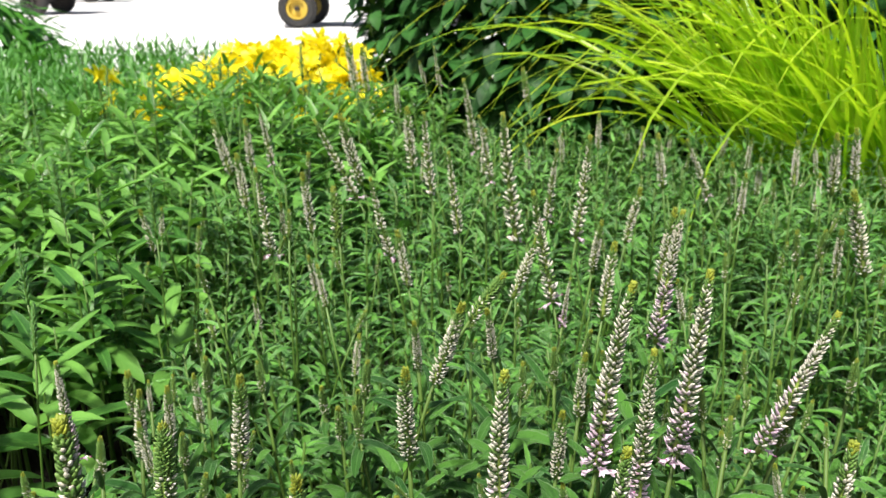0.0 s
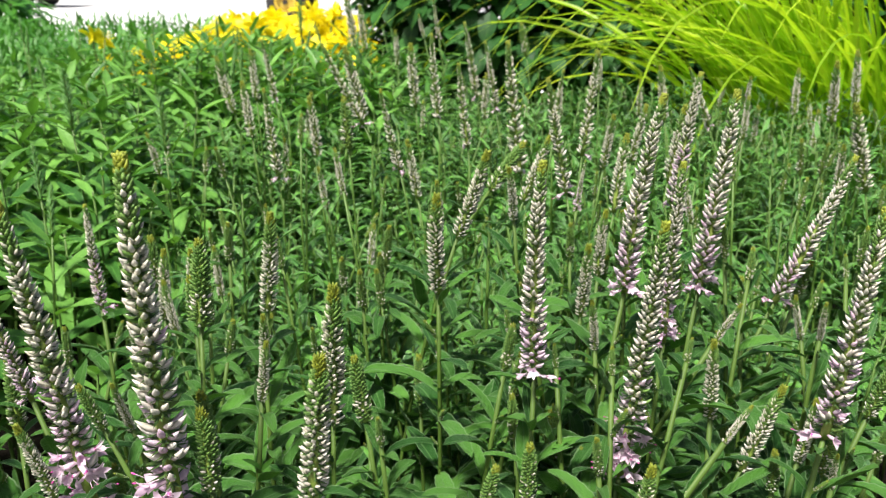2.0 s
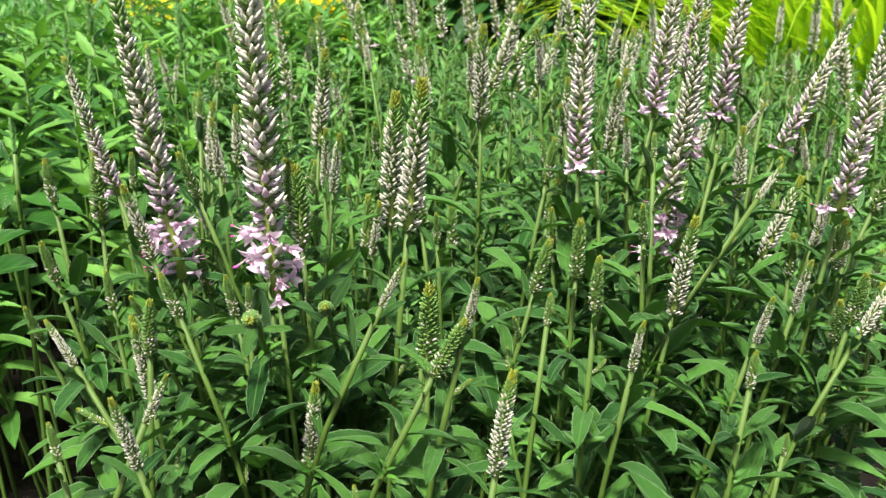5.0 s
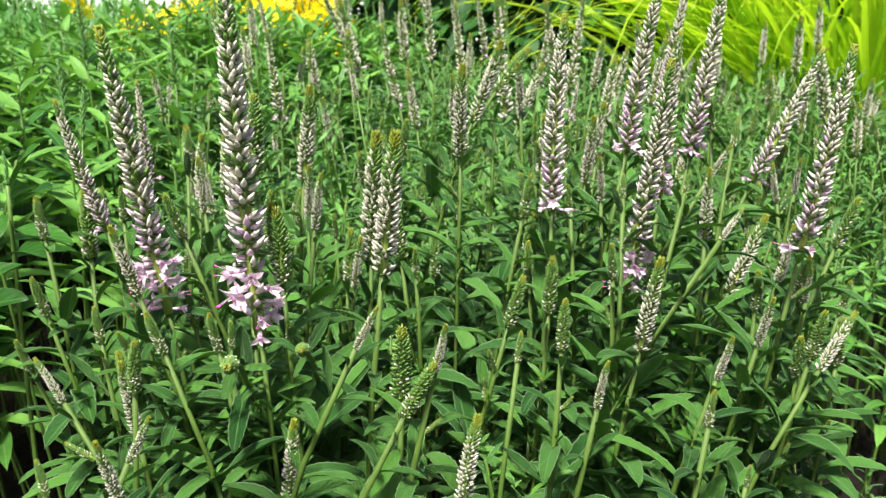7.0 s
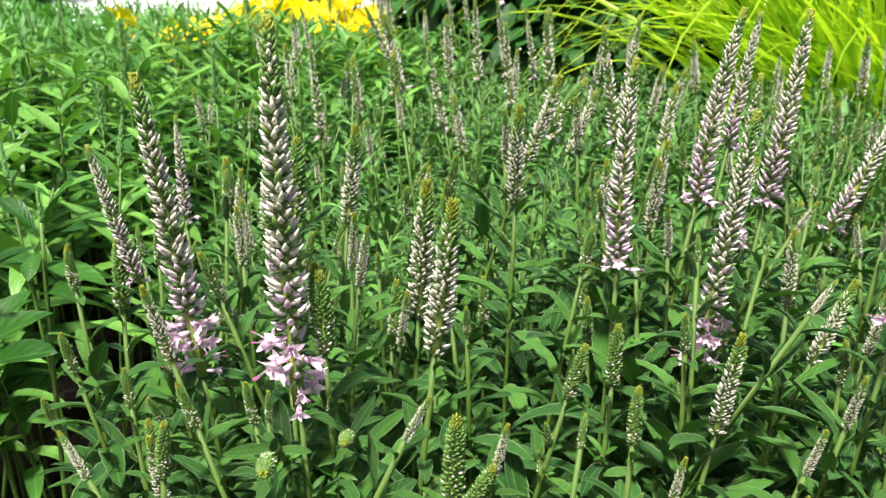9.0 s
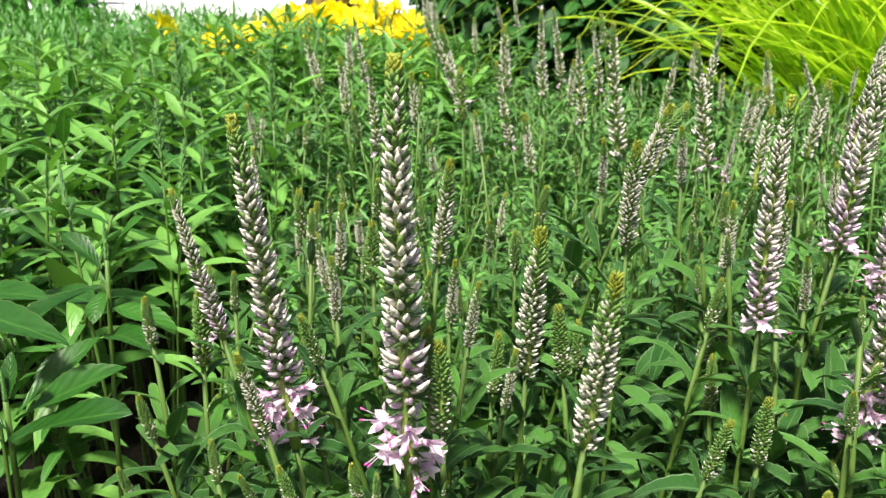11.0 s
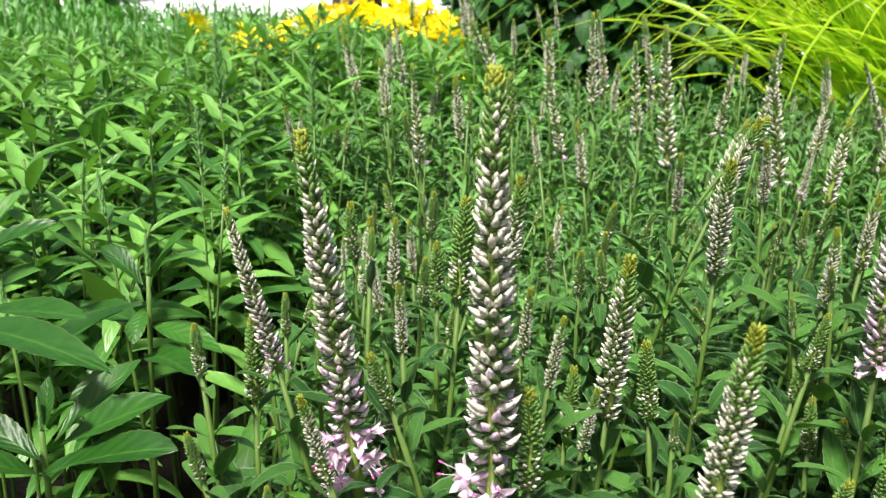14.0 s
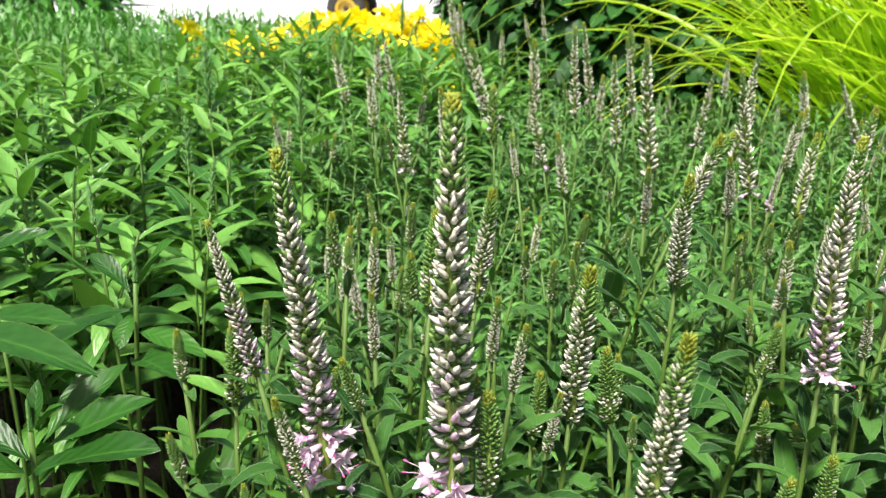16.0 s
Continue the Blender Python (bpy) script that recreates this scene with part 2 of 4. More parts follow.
def blade(b, m, length, width, arch, fold=0.25, segs=7, mat=0, teeth=0.0, peak=0.42, wave=0.0, rng=random, late=False, full=0.66):
    """A leaf of three strips across the midrib, laid out by m: y along it, z its upper side."""
    verts, uvs, faces = [], [], []
    ph = rng.uniform(0, 6)
    y, z, ang = 0.0, 0.0, 0.0
    step = length / segs
    for i in range(segs + 1):
        t = i / segs
        w = width * 0.5 * (math.sin(math.pi * min(1, t ** (math.log(0.5) / math.log(peak)))) ** full * 0.97 + 0.03)
        if i == segs:
            w = width * 0.012
        if teeth and 0 < i < segs:
            w *= 1 + teeth * (1 if i % 2 else -1)
        lift = wave * width * math.sin(ph + t * 7)
        zz = z + w * fold
        for s, u in ((-1, 0), (0, 0.5), (1, 1)):
            verts.append(m @ Vector((s * w, y, (zz + s * lift if s else z))))
            uvs.append((u, t))
        ang += arch / segs * (2 * (i + 0.5) / segs if late else 1)
        y += step * math.cos(ang)
        z -= step * math.sin(ang)
    for i in range(segs):
        a = i * 3
        faces += [[a, a + 1, a + 4, a + 3], [a + 1, a + 2, a + 5, a + 4]]
    b.add(verts, faces, mat, uvs)


def leaf_mesh(name, mat, length, width, arch, fold, segs, teeth, peak, wave, seed, full=0.66):
    b = Build()
    blade(b, Matrix(), length, width, arch, fold, segs, 0, teeth, peak, wave, random.Random(seed), False, full)
    return b.mesh(name, [mat])


def aim(p, along, up, size=1.0):
    """A pose whose y runs along, with z as near up as can be."""
    y = Vector(along).normalized()
    x = y.cross(Vector(up)).normalized()
    z = x.cross(y)
    m = Matrix((x, y, z)).transposed().to_4x4()
    return Matrix.Translation(p) @ m @ Matrix.Scale(size, 4)


# ---- flower spikes ----
def bud(b, p, out, up, length, width, mat, rings, sides, curl, tipw=0.25, blunt=False):
    """One plump bud or tongue of petals that bends up from the axis."""
    s = out.cross(up).normalized()
    prof = (0.45, 0.95, 1.0, 0.78, tipw) if rings == 5 else (0.6, 1.0, tipw)
    if blunt:
        prof = (0.55, 0.92, 1.0, 0.66, 0.10) if rings == 5 else (0.55, 1.0, 0.28)
    verts, faces = [], []
    for i in range(rings):
        t = i / (rings - 1)
        c = p + out * (length * t) + up * (curl * length * t * t)
        d = (out + up * (2 * curl * t)).normalized()
        n = s.cross(d)
        for k in range(sides):
            a = 2 * math.pi * k / sides
            verts.append(c + (s * math.cos(a) + n * (math.sin(a) * 0.8)) * (width * prof[i]))
    for i in range(rings - 1):
        for k in range(sides):
            k2 = (k + 1) % sides
            faces.append([i * sides + k, i * sides + k2, (i + 1) * sides + k2, (i + 1) * sides + k])
    faces.append([(rings - 1) * sides + k for k in range(sides)])
    b.add(verts, faces, mat)


def sepal(b, p, d, side, length, width, mat):
    d, side = d.normalized(), side.normalized()
    n = d.cross(side)
    b.add([p - side * width, p + side * width, p + n * (width * 0.8), p + d * (length * 0.5) + side * width * 0.9 + n * width * 0.3,
           p + d * (length * 0.5) - side * width * 0.9 + n * width * 0.3, p + d * length],
          [[0, 1, 3, 4], [4, 3, 5], [1, 2, 3], [2, 0, 4], [2, 4, 5, 3]], mat)


def open_flower(b, p, out, up, size, rng):
    """Four pointed, spreading petals on a short throat, with two thread stamens."""
    s = out.cross(up).normalized()
    mouth = p + out * size * 0.5 + up * size * 0.1
    bud(b, p, out, up, size * 0.55, size * 0.16, 5, 3, 5, 0.15, 0.9)
    roll = rng.uniform(0, 6.28)
    for k in range(5):
        a = roll + k * math.pi / 2.5 + rng.uniform(-0.25, 0.25)
        r = s * math.cos(a) + up * math.sin(a)
        reach = out * rng.uniform(0.8, 1.15) + r * rng.uniform(0.3, 0.62)
        m = aim(mouth, reach, out - r * 0.8)
        blade(b, m, size * rng.uniform(0.55, 0.8), size * rng.uniform(0.26, 0.4), rng.uniform(-0.3, 1.0), 0.35, 4, 5, 0, 0.45, 0.06, rng)
    if rng.random() < 0.45:
        bud(b, mouth - out * size * 0.1, out, up, size * 0.25, size * 0.11, 6, 3, 5, 0.1, 0.4)
    for k in range(2 if rng.random() < 0.35 else 0):
        e = (out + s * rng.uniform(-0.5, 0.5) + up * rng.uniform(-0.2, 0.5)).normalized()
        tube(b, [mouth, mouth + e * size * 0.9], [size * 0.02, size * 0.016], 3, 5, False)
        bud(b, mouth + e * size * 0.88, e, up, size * 0.16, size * 0.05, 6, 3, 4, 0.0, 0.5)


def spike_mesh(name, kind, seed, fine):
    """A flower spike one metre long to be scaled down: kind g: tight green buds; w: pale buds; p: rose-white tongues;
    P: the same with the lowest flowers open; d: dark upright bracts."""
    rng = random.Random(seed)
    b = Build()
    count = {"g": 190, "w": 270, "p": 300, "P": 350, "d": 130, "f": 120}[kind]
    rad = {"g": 0.118, "w": 0.088, "p": 0.078, "P": 0.070, "d": 0.085, "f": 0.07}[kind] * (1.06 if fine and kind == "g" else 1.0)
    if not fine:
        count = int(count * 0.62)
    lean, turn = rng.uniform(0.01, 0.06), rng.uniform(0, 6.28)
    up = Vector((0, 0, 1))

    def axis(u):
        k = lean * (u * u - u) * 2.2
        return Vector((math.cos(turn) * k, math.sin(turn) * k, u))

    core = {"g": 0.52, "w": 0.40, "p": 0.27, "P": 0.26, "d": 0.4, "f": 0.4}[kind]
    tube(b, [axis(0.985 * i / 8) for i in range(9)], [rad * core * (1 - 0.7 * (i / 8) ** 2) for i in range(9)], 7, 0)
    rings, sides = (5, 6) if fine else (3, 4)
    thick = 1.0 if fine else 1.22
    for i in range(count):
        q = (i + 0.5) / count
        # s runs from the tip down; buds crowd towards the tip
        s = q ** {"p": 1.65, "P": 1.65, "w": 1.22}.get(kind, 1.1)
        s = min(0.997, max(0.004, s + rng.uniform(-0.008, 0.008) * (0.3 + s)))
        u = 1 - s
        az = i * 2.39996 + rng.uniform(-0.28, 0.28)
        out = Vector((math.cos(az), math.sin(az), 0))
        side = out.cross(up)
        p = axis(u) + out * rad * core * 0.85 * (1 - 0.7 * u * u)
        if kind == "f":
            grow = max(0.35, (1 - u ** 2.5) ** 0.6)
            d = (out * rng.uniform(0.6, 0.9) + up * 0.85).normalized()
            sepal(b, p, d, side, rng.uniform(0.20, 0.30) * grow, 0.013, 1)
            continue
        if kind == "d":
            grow = max(0.3, (1 - u ** 3.2) ** 0.55)
            d = (out * 0.55 + up * 0.9).normalized()
            sepal(b, p, d, side, rad * 1.5 * grow + 0.02, rad * 0.16, 1)
            if i % 2:
                bud(b, p, (out + up * 0.5).normalized(), up, rad * 0.6 * grow, rad * 0.16 * grow, 1, rings, sides, 0.3)
            continue
        if kind in "gw":
            grow = min(1.0, 0.46 + 2.2 * s) * (0.80 + 0.20 * min(1, u * 5))
            ln = rad * (1 - core * 0.7) * grow * rng.uniform(0.9, 1.12)
            wd = rad * (0.185 if kind == "g" else 0.175) * grow * thick
            tilt = 0.25 + 0.65 * u * u
            d = (out + up * tilt).normalized()
            tip = s < 0.10 + rng.uniform(-0.03, 0.05)
            pale = not tip and rng.random() < ((0.30 if s > 0.6 else 0.04) if kind == "g" else min(0.96, max(0.0, 3.2 * (s - 0.14))))
            if kind == "w" and s > 0.72 and rng.random() < 0.28:
                continue
            if pale:
                bud(b, p + d * ln * 0.2, d, up, ln * rng.uniform(0.72, 0.92) * (0.8 + 0.3 * s), wd * rng.uniform(0.75, 1.0), 4 if rng.random() < 1.2 * s - 0.35 else 7, rings, sides, rng.uniform(0.3, 0.55), 0.35, True)
            else:
                bud(b, p, d, up, ln, wd * 0.95, 2 if tip else 1, rings, sides, 0.25, 0.3)
            for k in ((-1, 0, 1) if fine else (-1, 1)):
                sepal(b, p - up * wd * 0.4, d + side * 0.62 * k - up * (0.4 if k == 0 else 0.05), side, ln * rng.uniform(0.9, 1.2), wd * (0.50 if pale else 0.36), 2 if tip else (3 if rng.random() < 0.7 * s else 1))
            continue
        # half the width of the spike here, and how steeply the florets point up
        reach = rad * min(1.0, 0.22 + 0.95 * s ** 0.75) * rng.uniform(0.88, 1.1)
        tilt = 0.62 - 0.40 * min(1.0, s * 1.3) + rng.uniform(-0.12, 0.12)
        ln = max(0.008, reach - (p - axis(u)).length) * math.sqrt(1 + tilt * tilt) * 0.82
        wd = rad * (0.090 + 0.070 * min(1.0, 1.25 * s)) * thick
        tip = s < 0.042 + rng.uniform(-0.015, 0.015)
        pale = not tip and rng.random() < min(0.94 if fine else 0.72, (s - 0.04) / (0.20 if fine else 0.40))
        pinkish = fine and rng.random() < (s - 0.38) * 1.3
        opened = 0.24 if kind == "P" else 0.04
        if u < opened:
            chance = rng.random()
            if chance < 0.46:
                continue
            if chance < 0.50 + 0.28 * (1 - u / opened) + 0.20:
                dropped = (out + up * rng.uniform(-0.6, 0.15)).normalized()
                open_flower(b, p, dropped, up, rad * rng.uniform(0.75, 1.1), rng)
                for k in (-1, 1):
                    sepal(b, p, out + side * 0.5 * k - up * 0.2, side, rad * 0.45, rad * 0.06, 3)
                continue
        if s > 0.45 and rng.random() < 0.10:
            continue
        d = (out + up * tilt + side * rng.uniform(-0.15, 0.15)).normalized()
        shade = 2 if tip else 1 if not pale else 5 if pinkish else 4 if rng.random() < (1.9 if fine else 1.1) * s - 0.35 else 7
        inset = (0.22 - 0.20 * min(1.0, 1.5 * s)) if pale else 0.0
        bud(b, p + d * ln * inset, d, up, ln * (1 - inset), wd, shade, rings, sides, rng.uniform(0.3, 0.65), 0.25, pale)
        for k in (-1, 0, 1):
            if k == 0 and not fine:
                continue
            sepal(b, p - up * wd * 1.1, d + side * 0.42 * k - up * (0.36 if k == 0 else 0.12), side, ln * rng.uniform(0.95, 1.25), wd * (0.56 if s < 0.45 else 0.46), 2 if tip else 3)
    mats = [RACHIS, BUD, BUDTIP, DARKSEPAL if kind in "pP" else SEPAL, CREAM, PINK, MAGENTA, OLIVEBUD] if kind not in "df" else [STEM, DARKBUD, BUD, SEPAL, CREAM, PINK, MAGENTA]
    return b.mesh(name, mats)


SPIKE = {(k, fine): [spike_mesh("flower_spike", k, 11 * n + 3 + 7 * fine, fine) for n in range(3 if fine else 2)] for k in "gwpPdf" for fine in (True, False)}
SPIKE_LABEL = {"g": "short spike of tight green buds with an olive tip", "w": "spike of cream buds with a green tip",
               "p": "tall spike of rose-white buds", "P": "tall spike with open pale pink flowers at its foot", "d": "dark green unopened spike", "f": "feathery green unopened spike with long bracts"}

# ---- leaves ----
LEAF = [leaf_mesh("leaf", NARROW, 1.0, 0.20 + 0.03 * (n % 3), (0.35, 0.8, 1.4, 0.5, 1.0, -0.25)[n], 0.58, 16, 0.045, 0.52, 0.08, n, 0.5) for n in range(6)]
WIDE = [leaf_mesh("leaf", BROAD, 1.0, 0.215 + 0.03 * (n % 3), (0.25, 0.6, 1.0, 0.45, 0.8, 0.05)[n], 0.30, 12, 0.05, 0.42, 0.06, 20 + n) for n in range(6)]


def shoot_mesh(name, mat, height, size, ratio, pairs, seed, segs=6, lift=0.9, start=0.52):
    """A whole leafy shoot as one mesh, with its stem."""
    rng = random.Random(seed)
    b = Build()
    top = Vector((rng.uniform(-0.05, 0.05), rng.uniform(-0.05, 0.05), height))
    pts = bezier(Vector((0, 0, 0)), Vector((top.x * 0.2, top.y * 0.2, height * 0.6)), top, 5)
    tube(b, pts, [0.0017] * 3 + [0.0014, 0.0012, 0.0008], 5, 0)
    for j in range(pairs):
        t = start + (1 - start) * (j + 0.5) / pairs
        p = Vector((0, 0, 0)).lerp(Vector((top.x * 0.2, top.y * 0.2, height * 0.6)), t).lerp(Vector((top.x * 0.2, top.y * 0.2, height * 0.6)).lerp(top, t), t)
        for side in (0, 1):
            a = j * 1.57 + side * math.pi + rng.uniform(-0.4, 0.4)
            out = Vector((math.cos(a), math.sin(a), 0))
            rise = 0.2 + lift * t * t + rng.uniform(-0.25, 0.25)
            ln = size * (1.05 - 0.55 * max(0, t - 0.6) / 0.4) * rng.uniform(0.75, 1.15)
            blade(b, aim(p, out + Vector((0, 0, rise)), (0, 0, 1)), ln, ln * ratio * rng.uniform(0.85, 1.15), rng.uniform(-0.1, 1.5), 0.5, segs, 1, 0.0, 0.43, 0.05, rng)
    return b.mesh(name, [STEM, mat])


SHOOT = [shoot_mesh("leafy_shoot", NARROW, 0.31, 0.036, 0.19, 13, 40 + n) for n in range(6)]
SHOOTNEAR = [shoot_mesh("leafy_shoot", NARROW, 0.31, 0.026, 0.20, 14, 140 + n, 6, 1.25, 0.6) for n in range(6)]
SHOOTWIDE = [shoot_mesh("leafy_shoot", BROAD, 0.37, 0.078, 0.20, 9, 60 + n, 7, 0.6, 0.60) for n in range(6)]


def axil_mesh(seed):
    """A little tuft of young leaves that springs from a leaf joint."""
    rng = random.Random(seed)
    b = Build()
    for k in range(6):
        a = k * 2.4 + rng.uniform(-0.4, 0.4)
        out = Vector((math.cos(a), math.sin(a), 0))
        ln = rng.uniform(0.006, 0.013) * (1 - 0.06 * k)
        blade(b, aim(Vector((0, 0, 0.0012 * k)), out * rng.uniform(0.5, 1.0) + Vector((0, 0, 0.9)), Vector((0, 0, 1)) - out * 0.5), ln, ln * 0.24, rng.uniform(0.0, 1.1), 0.5, 5, 0, 0, 0.5, 0.05, rng, False, 0.5)
    return b.mesh("side_shoot", [YOUNG])


AXIL = [axil_mesh(200 + n) for n in range(5)]


# ---- ground and road ----
def sheet(name, x0, x1, y0, y1, z, step, mat, rough_z, label, category):
    b = Build()
    nx, ny = max(1, round((x1 - x0) / step)), max(1, round((y1 - y0) / step))
    verts = [(x0 + (x1 - x0) * i / nx, y0 + (y1 - y0) * j / ny, z + rough_z * noise.noise(Vector((i * 0.7, j * 0.7, 3.1)))) for j in range(ny + 1) for i in range(nx + 1)]
    faces = [[j * (nx + 1) + i, j * (nx + 1) + i + 1, (j + 1) * (nx + 1) + i + 1, (j + 1) * (nx + 1) + i] for j in range(ny) for i in range(nx)]
    b.add(verts, faces)
    return tagged(new(name, b.mesh(name, [mat])), label, category, "", "structure")


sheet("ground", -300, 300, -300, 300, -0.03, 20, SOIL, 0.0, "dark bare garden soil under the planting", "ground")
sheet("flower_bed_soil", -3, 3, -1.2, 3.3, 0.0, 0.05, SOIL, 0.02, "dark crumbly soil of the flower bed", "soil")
road_build = Build()
for n in range(6):
    for m_ in range(8):
        x0, y0 = -36 + 9 * m_, 3.6 + 9 * n
        x1, y1 = x0 + 8.985, y0 + 8.985
        road_build.add([(x0, y0, -0.2), (x1, y0, -0.2), (x1, y1, -0.2), (x0, y1, -0.2), (x0, y0, 0), (x1, y0, 0), (x1, y1, 0), (x0, y1, 0)],
                       [[4, 5, 6, 7], [0, 1, 5, 4], [1, 2, 6, 5], [2, 3, 7, 6], [3, 0, 4, 7]])
tagged(new("road", road_build.mesh("road", [CONCRETE], False)), "pale sun-bleached concrete yard surface", "road", "", "structure")


# ---- speedwell plants ----
CENTRES = {}


def plant_at(x, y, wide):
    """The plant to which a stalk at x, y belongs: one to each cell of the bed."""
    cell = 0.20 if y < 0.5 else 0.30
    key = (round(x / cell), round(y / cell), cell, wide)
    if key not in CENTRES:
        cx, cy = key[0] * cell, key[1] * cell
        if wide:
            ob = thing("speedwell_plant", cx, cy, 0, "bushy green speedwell with broad toothed leaves, still in bud", "plant", "green speedwell plants")
        else:
            ob = thing("speedwell_plant", cx, cy, 0, "speedwell with narrow grey-green leaves and pink flower spikes", "plant", "pink speedwell plants")
        CENTRES[key] = ob
    return CENTRES[key]


STALK_RNG = random.Random(5)
PLACED = []


def stalk(kind, tx, ty, tz, bx, bz, wide=False, leaves=True, by=None):
    """A flowering stem: the spike runs from (bx, ty, bz) up to its tip, and the stem on down to the root."""
    rng = STALK_RNG
    tip, foot = Vector((tx, ty, tz)), Vector((bx, ty + rng.uniform(-0.004, 0.004) if by is None else by, bz))
    size = (tip - foot).length
    d = (tip - foot).normalized()
    plant = plant_at(bx, ty, wide)
    c = plant.location
    if ty < 0.45 and not wide:
        c = Vector((0.0 if bx > -0.1 else -0.08, 0.26, 0)).lerp(c, 0.5)
    root = Vector((c.x + (foot.x - c.x) * 0.45, c.y + (foot.y - c.y) * 0.6, 0))
    ctrl = foot - d * foot.z * 0.55
    ctrl.z = max(ctrl.z, 0.10)
    pts = [p - plant.location for p in bezier(root, ctrl, foot, 9)]
    near = ty < 0.5
    thick = 0.0012 + 0.008 * size if kind in "pP" else 0.0011 + 0.007 * size
    thick = min(thick, 0.00105 if near else 0.0009)
    b = Build()
    tube(b, pts, [thick * (1.25 - 0.3 * i / 9) for i in range(10)], 7 if near else 5, 0)
    stem = part("stem", b.mesh("stem", [STEMNEAR if near and not wide else STEM]), plant)
    variants = SPIKE[(kind, near)]
    m = aim(pts[-1], d, (rng.uniform(-1, 1), rng.uniform(-1, 1), 0.1)) @ Matrix.Rotation(radians(-90), 4, "X") @ Matrix.Rotation(rng.uniform(0, 6.28), 4, "Z") @ Matrix.Scale(size, 4)
    part("flower_spike", rng.choice(variants), stem, m, SPIKE_LABEL[kind])
    PLACED.append((foot.x, foot.y))
    if ty > 0.45 and not wide:
        part("leafy_shoot", rng.choice(SHOOT), stem, Matrix.Translation((foot.x - plant.location.x + rng.uniform(-0.008, 0.008), foot.y - plant.location.y, 0)) @ Matrix.Rotation(rng.uniform(0, 6.28), 4, "Z") @ Matrix.Diagonal((1.0, 1.0, 0.97 * foot.z / 0.31, 1)))
    if not leaves or (ty > 0.5 and not wide):
        return
    low = (0.34 if ty < 0.55 else 0.28) if wide else 0.25
    meshes = WIDE if wide else LEAF
    gap = 0.024 if wide else 0.0152
    z, j, turn = foot.z - 0.006, 0, rng.uniform(0, 3)
    while z > low:
        # find the stem at this height
        k = max(i for i in range(10) if pts[i].z <= max(z, 0.001)) if z < pts[-1].z else 8
        k = min(k, 8)
        t = (z - pts[k].z) / max(1e-6, pts[k + 1].z - pts[k].z)
        p = pts[k].lerp(pts[k + 1], t)
        along = (pts[k + 1] - pts[k]).normalized()
        s, u, _ = frame_of(along)
        for side in (0, 1):
            a = turn + j * 1.57 + side * math.pi + rng.uniform(-0.3, 0.3)
            out = s * math.cos(a) + u * math.sin(a)
            depth = min(1.0, j / 4)
            ln = (0.016 + 0.022 * depth) * rng.uniform(0.7, 1.25) if not wide else (0.030 + 0.045 * depth) * rng.uniform(0.8, 1.15)
            if ty < 0.21:
                ln *= 0.85
            rise = 1.1 - 0.55 * depth + rng.uniform(-0.25, 0.35)
            part("leaf", rng.choice(meshes), stem, aim(p + out * thick, out + along * rise, along - out * 0.1, ln))
        if near and not wide and j > 1 and z > 0.28 and rng.random() < 0.5:
            a = turn + j * 1.57 + rng.choice((0, math.pi)) + rng.uniform(-0.4, 0.4)
            out = s * math.cos(a) + u * math.sin(a)
            part("side_shoot", rng.choice(AXIL), stem, aim(p + out * thick, along - out * 0.5, out) @ Matrix.Rotation(radians(-90), 4, "X") @ Matrix.Scale(rng.uniform(0.7, 1.25), 4))
        if near and not wide and rng.random() < 0.22 and j > 0:
            out = s * math.cos(turn + j * 1.57) + u * math.sin(turn + j * 1.57)
            mm = aim(p + out * thick, out * 0.6 + along, (0.3, 0.2, 0.1)) @ Matrix.Rotation(radians(-90), 4, "X") @ Matrix.Scale(rng.uniform(0.006, 0.013), 4)
            part("side_bud", rng.choice(SPIKE[("g", False)]), stem, mm, "small green side bud")
        z -= gap * rng.uniform(0.8, 1.25)
        j += 1


# the flowering stems of the bed: kind, tip, and foot of the spike
stalk('w', -0.117, 0.133, 0.387, -0.112, 0.365)
stalk('w', -0.009, 0.136, 0.394, -0.013, 0.363)
stalk('w', -0.106, 0.147, 0.387, -0.113, 0.372)
stalk('g', -0.105, 0.150, 0.362, -0.106, 0.356)
stalk('w', -0.018, 0.155, 0.414, -0.021, 0.397)
stalk('g', -0.021, 0.155, 0.401, -0.030, 0.382)
stalk('g', -0.150, 0.166, 0.360, -0.147, 0.348)
stalk('g', 0.074, 0.168, 0.385, 0.073, 0.372)
stalk('w', -0.039, 0.171, 0.413, -0.046, 0.398)
stalk('g', -0.031, 0.177, 0.403, -0.031, 0.373)
stalk('w', 0.040, 0.179, 0.390, 0.038, 0.371)
stalk('w', -0.068, 0.181, 0.366, -0.071, 0.333)
stalk('g', 0.025, 0.186, 0.410, 0.025, 0.391)
stalk('w', 0.088, 0.191, 0.394, 0.085, 0.376)
stalk('w', -0.034, 0.194, 0.465, -0.038, 0.416)
stalk('g', 0.106, 0.198, 0.336, 0.105, 0.327)
stalk('w', -0.163, 0.202, 0.379, -0.153, 0.363)
stalk('w', -0.134, 0.205, 0.376, -0.131, 0.346)
stalk('w', 0.142, 0.208, 0.397, 0.130, 0.374)
stalk('g', 0.133, 0.213, 0.395, 0.132, 0.373)
stalk('g', -0.126, 0.214, 0.392, -0.120, 0.376)
stalk('g', 0.128, 0.218, 0.382, 0.131, 0.363)
stalk('w', 0.068, 0.219, 0.414, 0.064, 0.375)
stalk('P', -0.093, 0.223, 0.514, -0.085, 0.381)
stalk('g', -0.105, 0.223, 0.388, -0.102, 0.372)
stalk('g', -0.097, 0.223, 0.385, -0.097, 0.373)
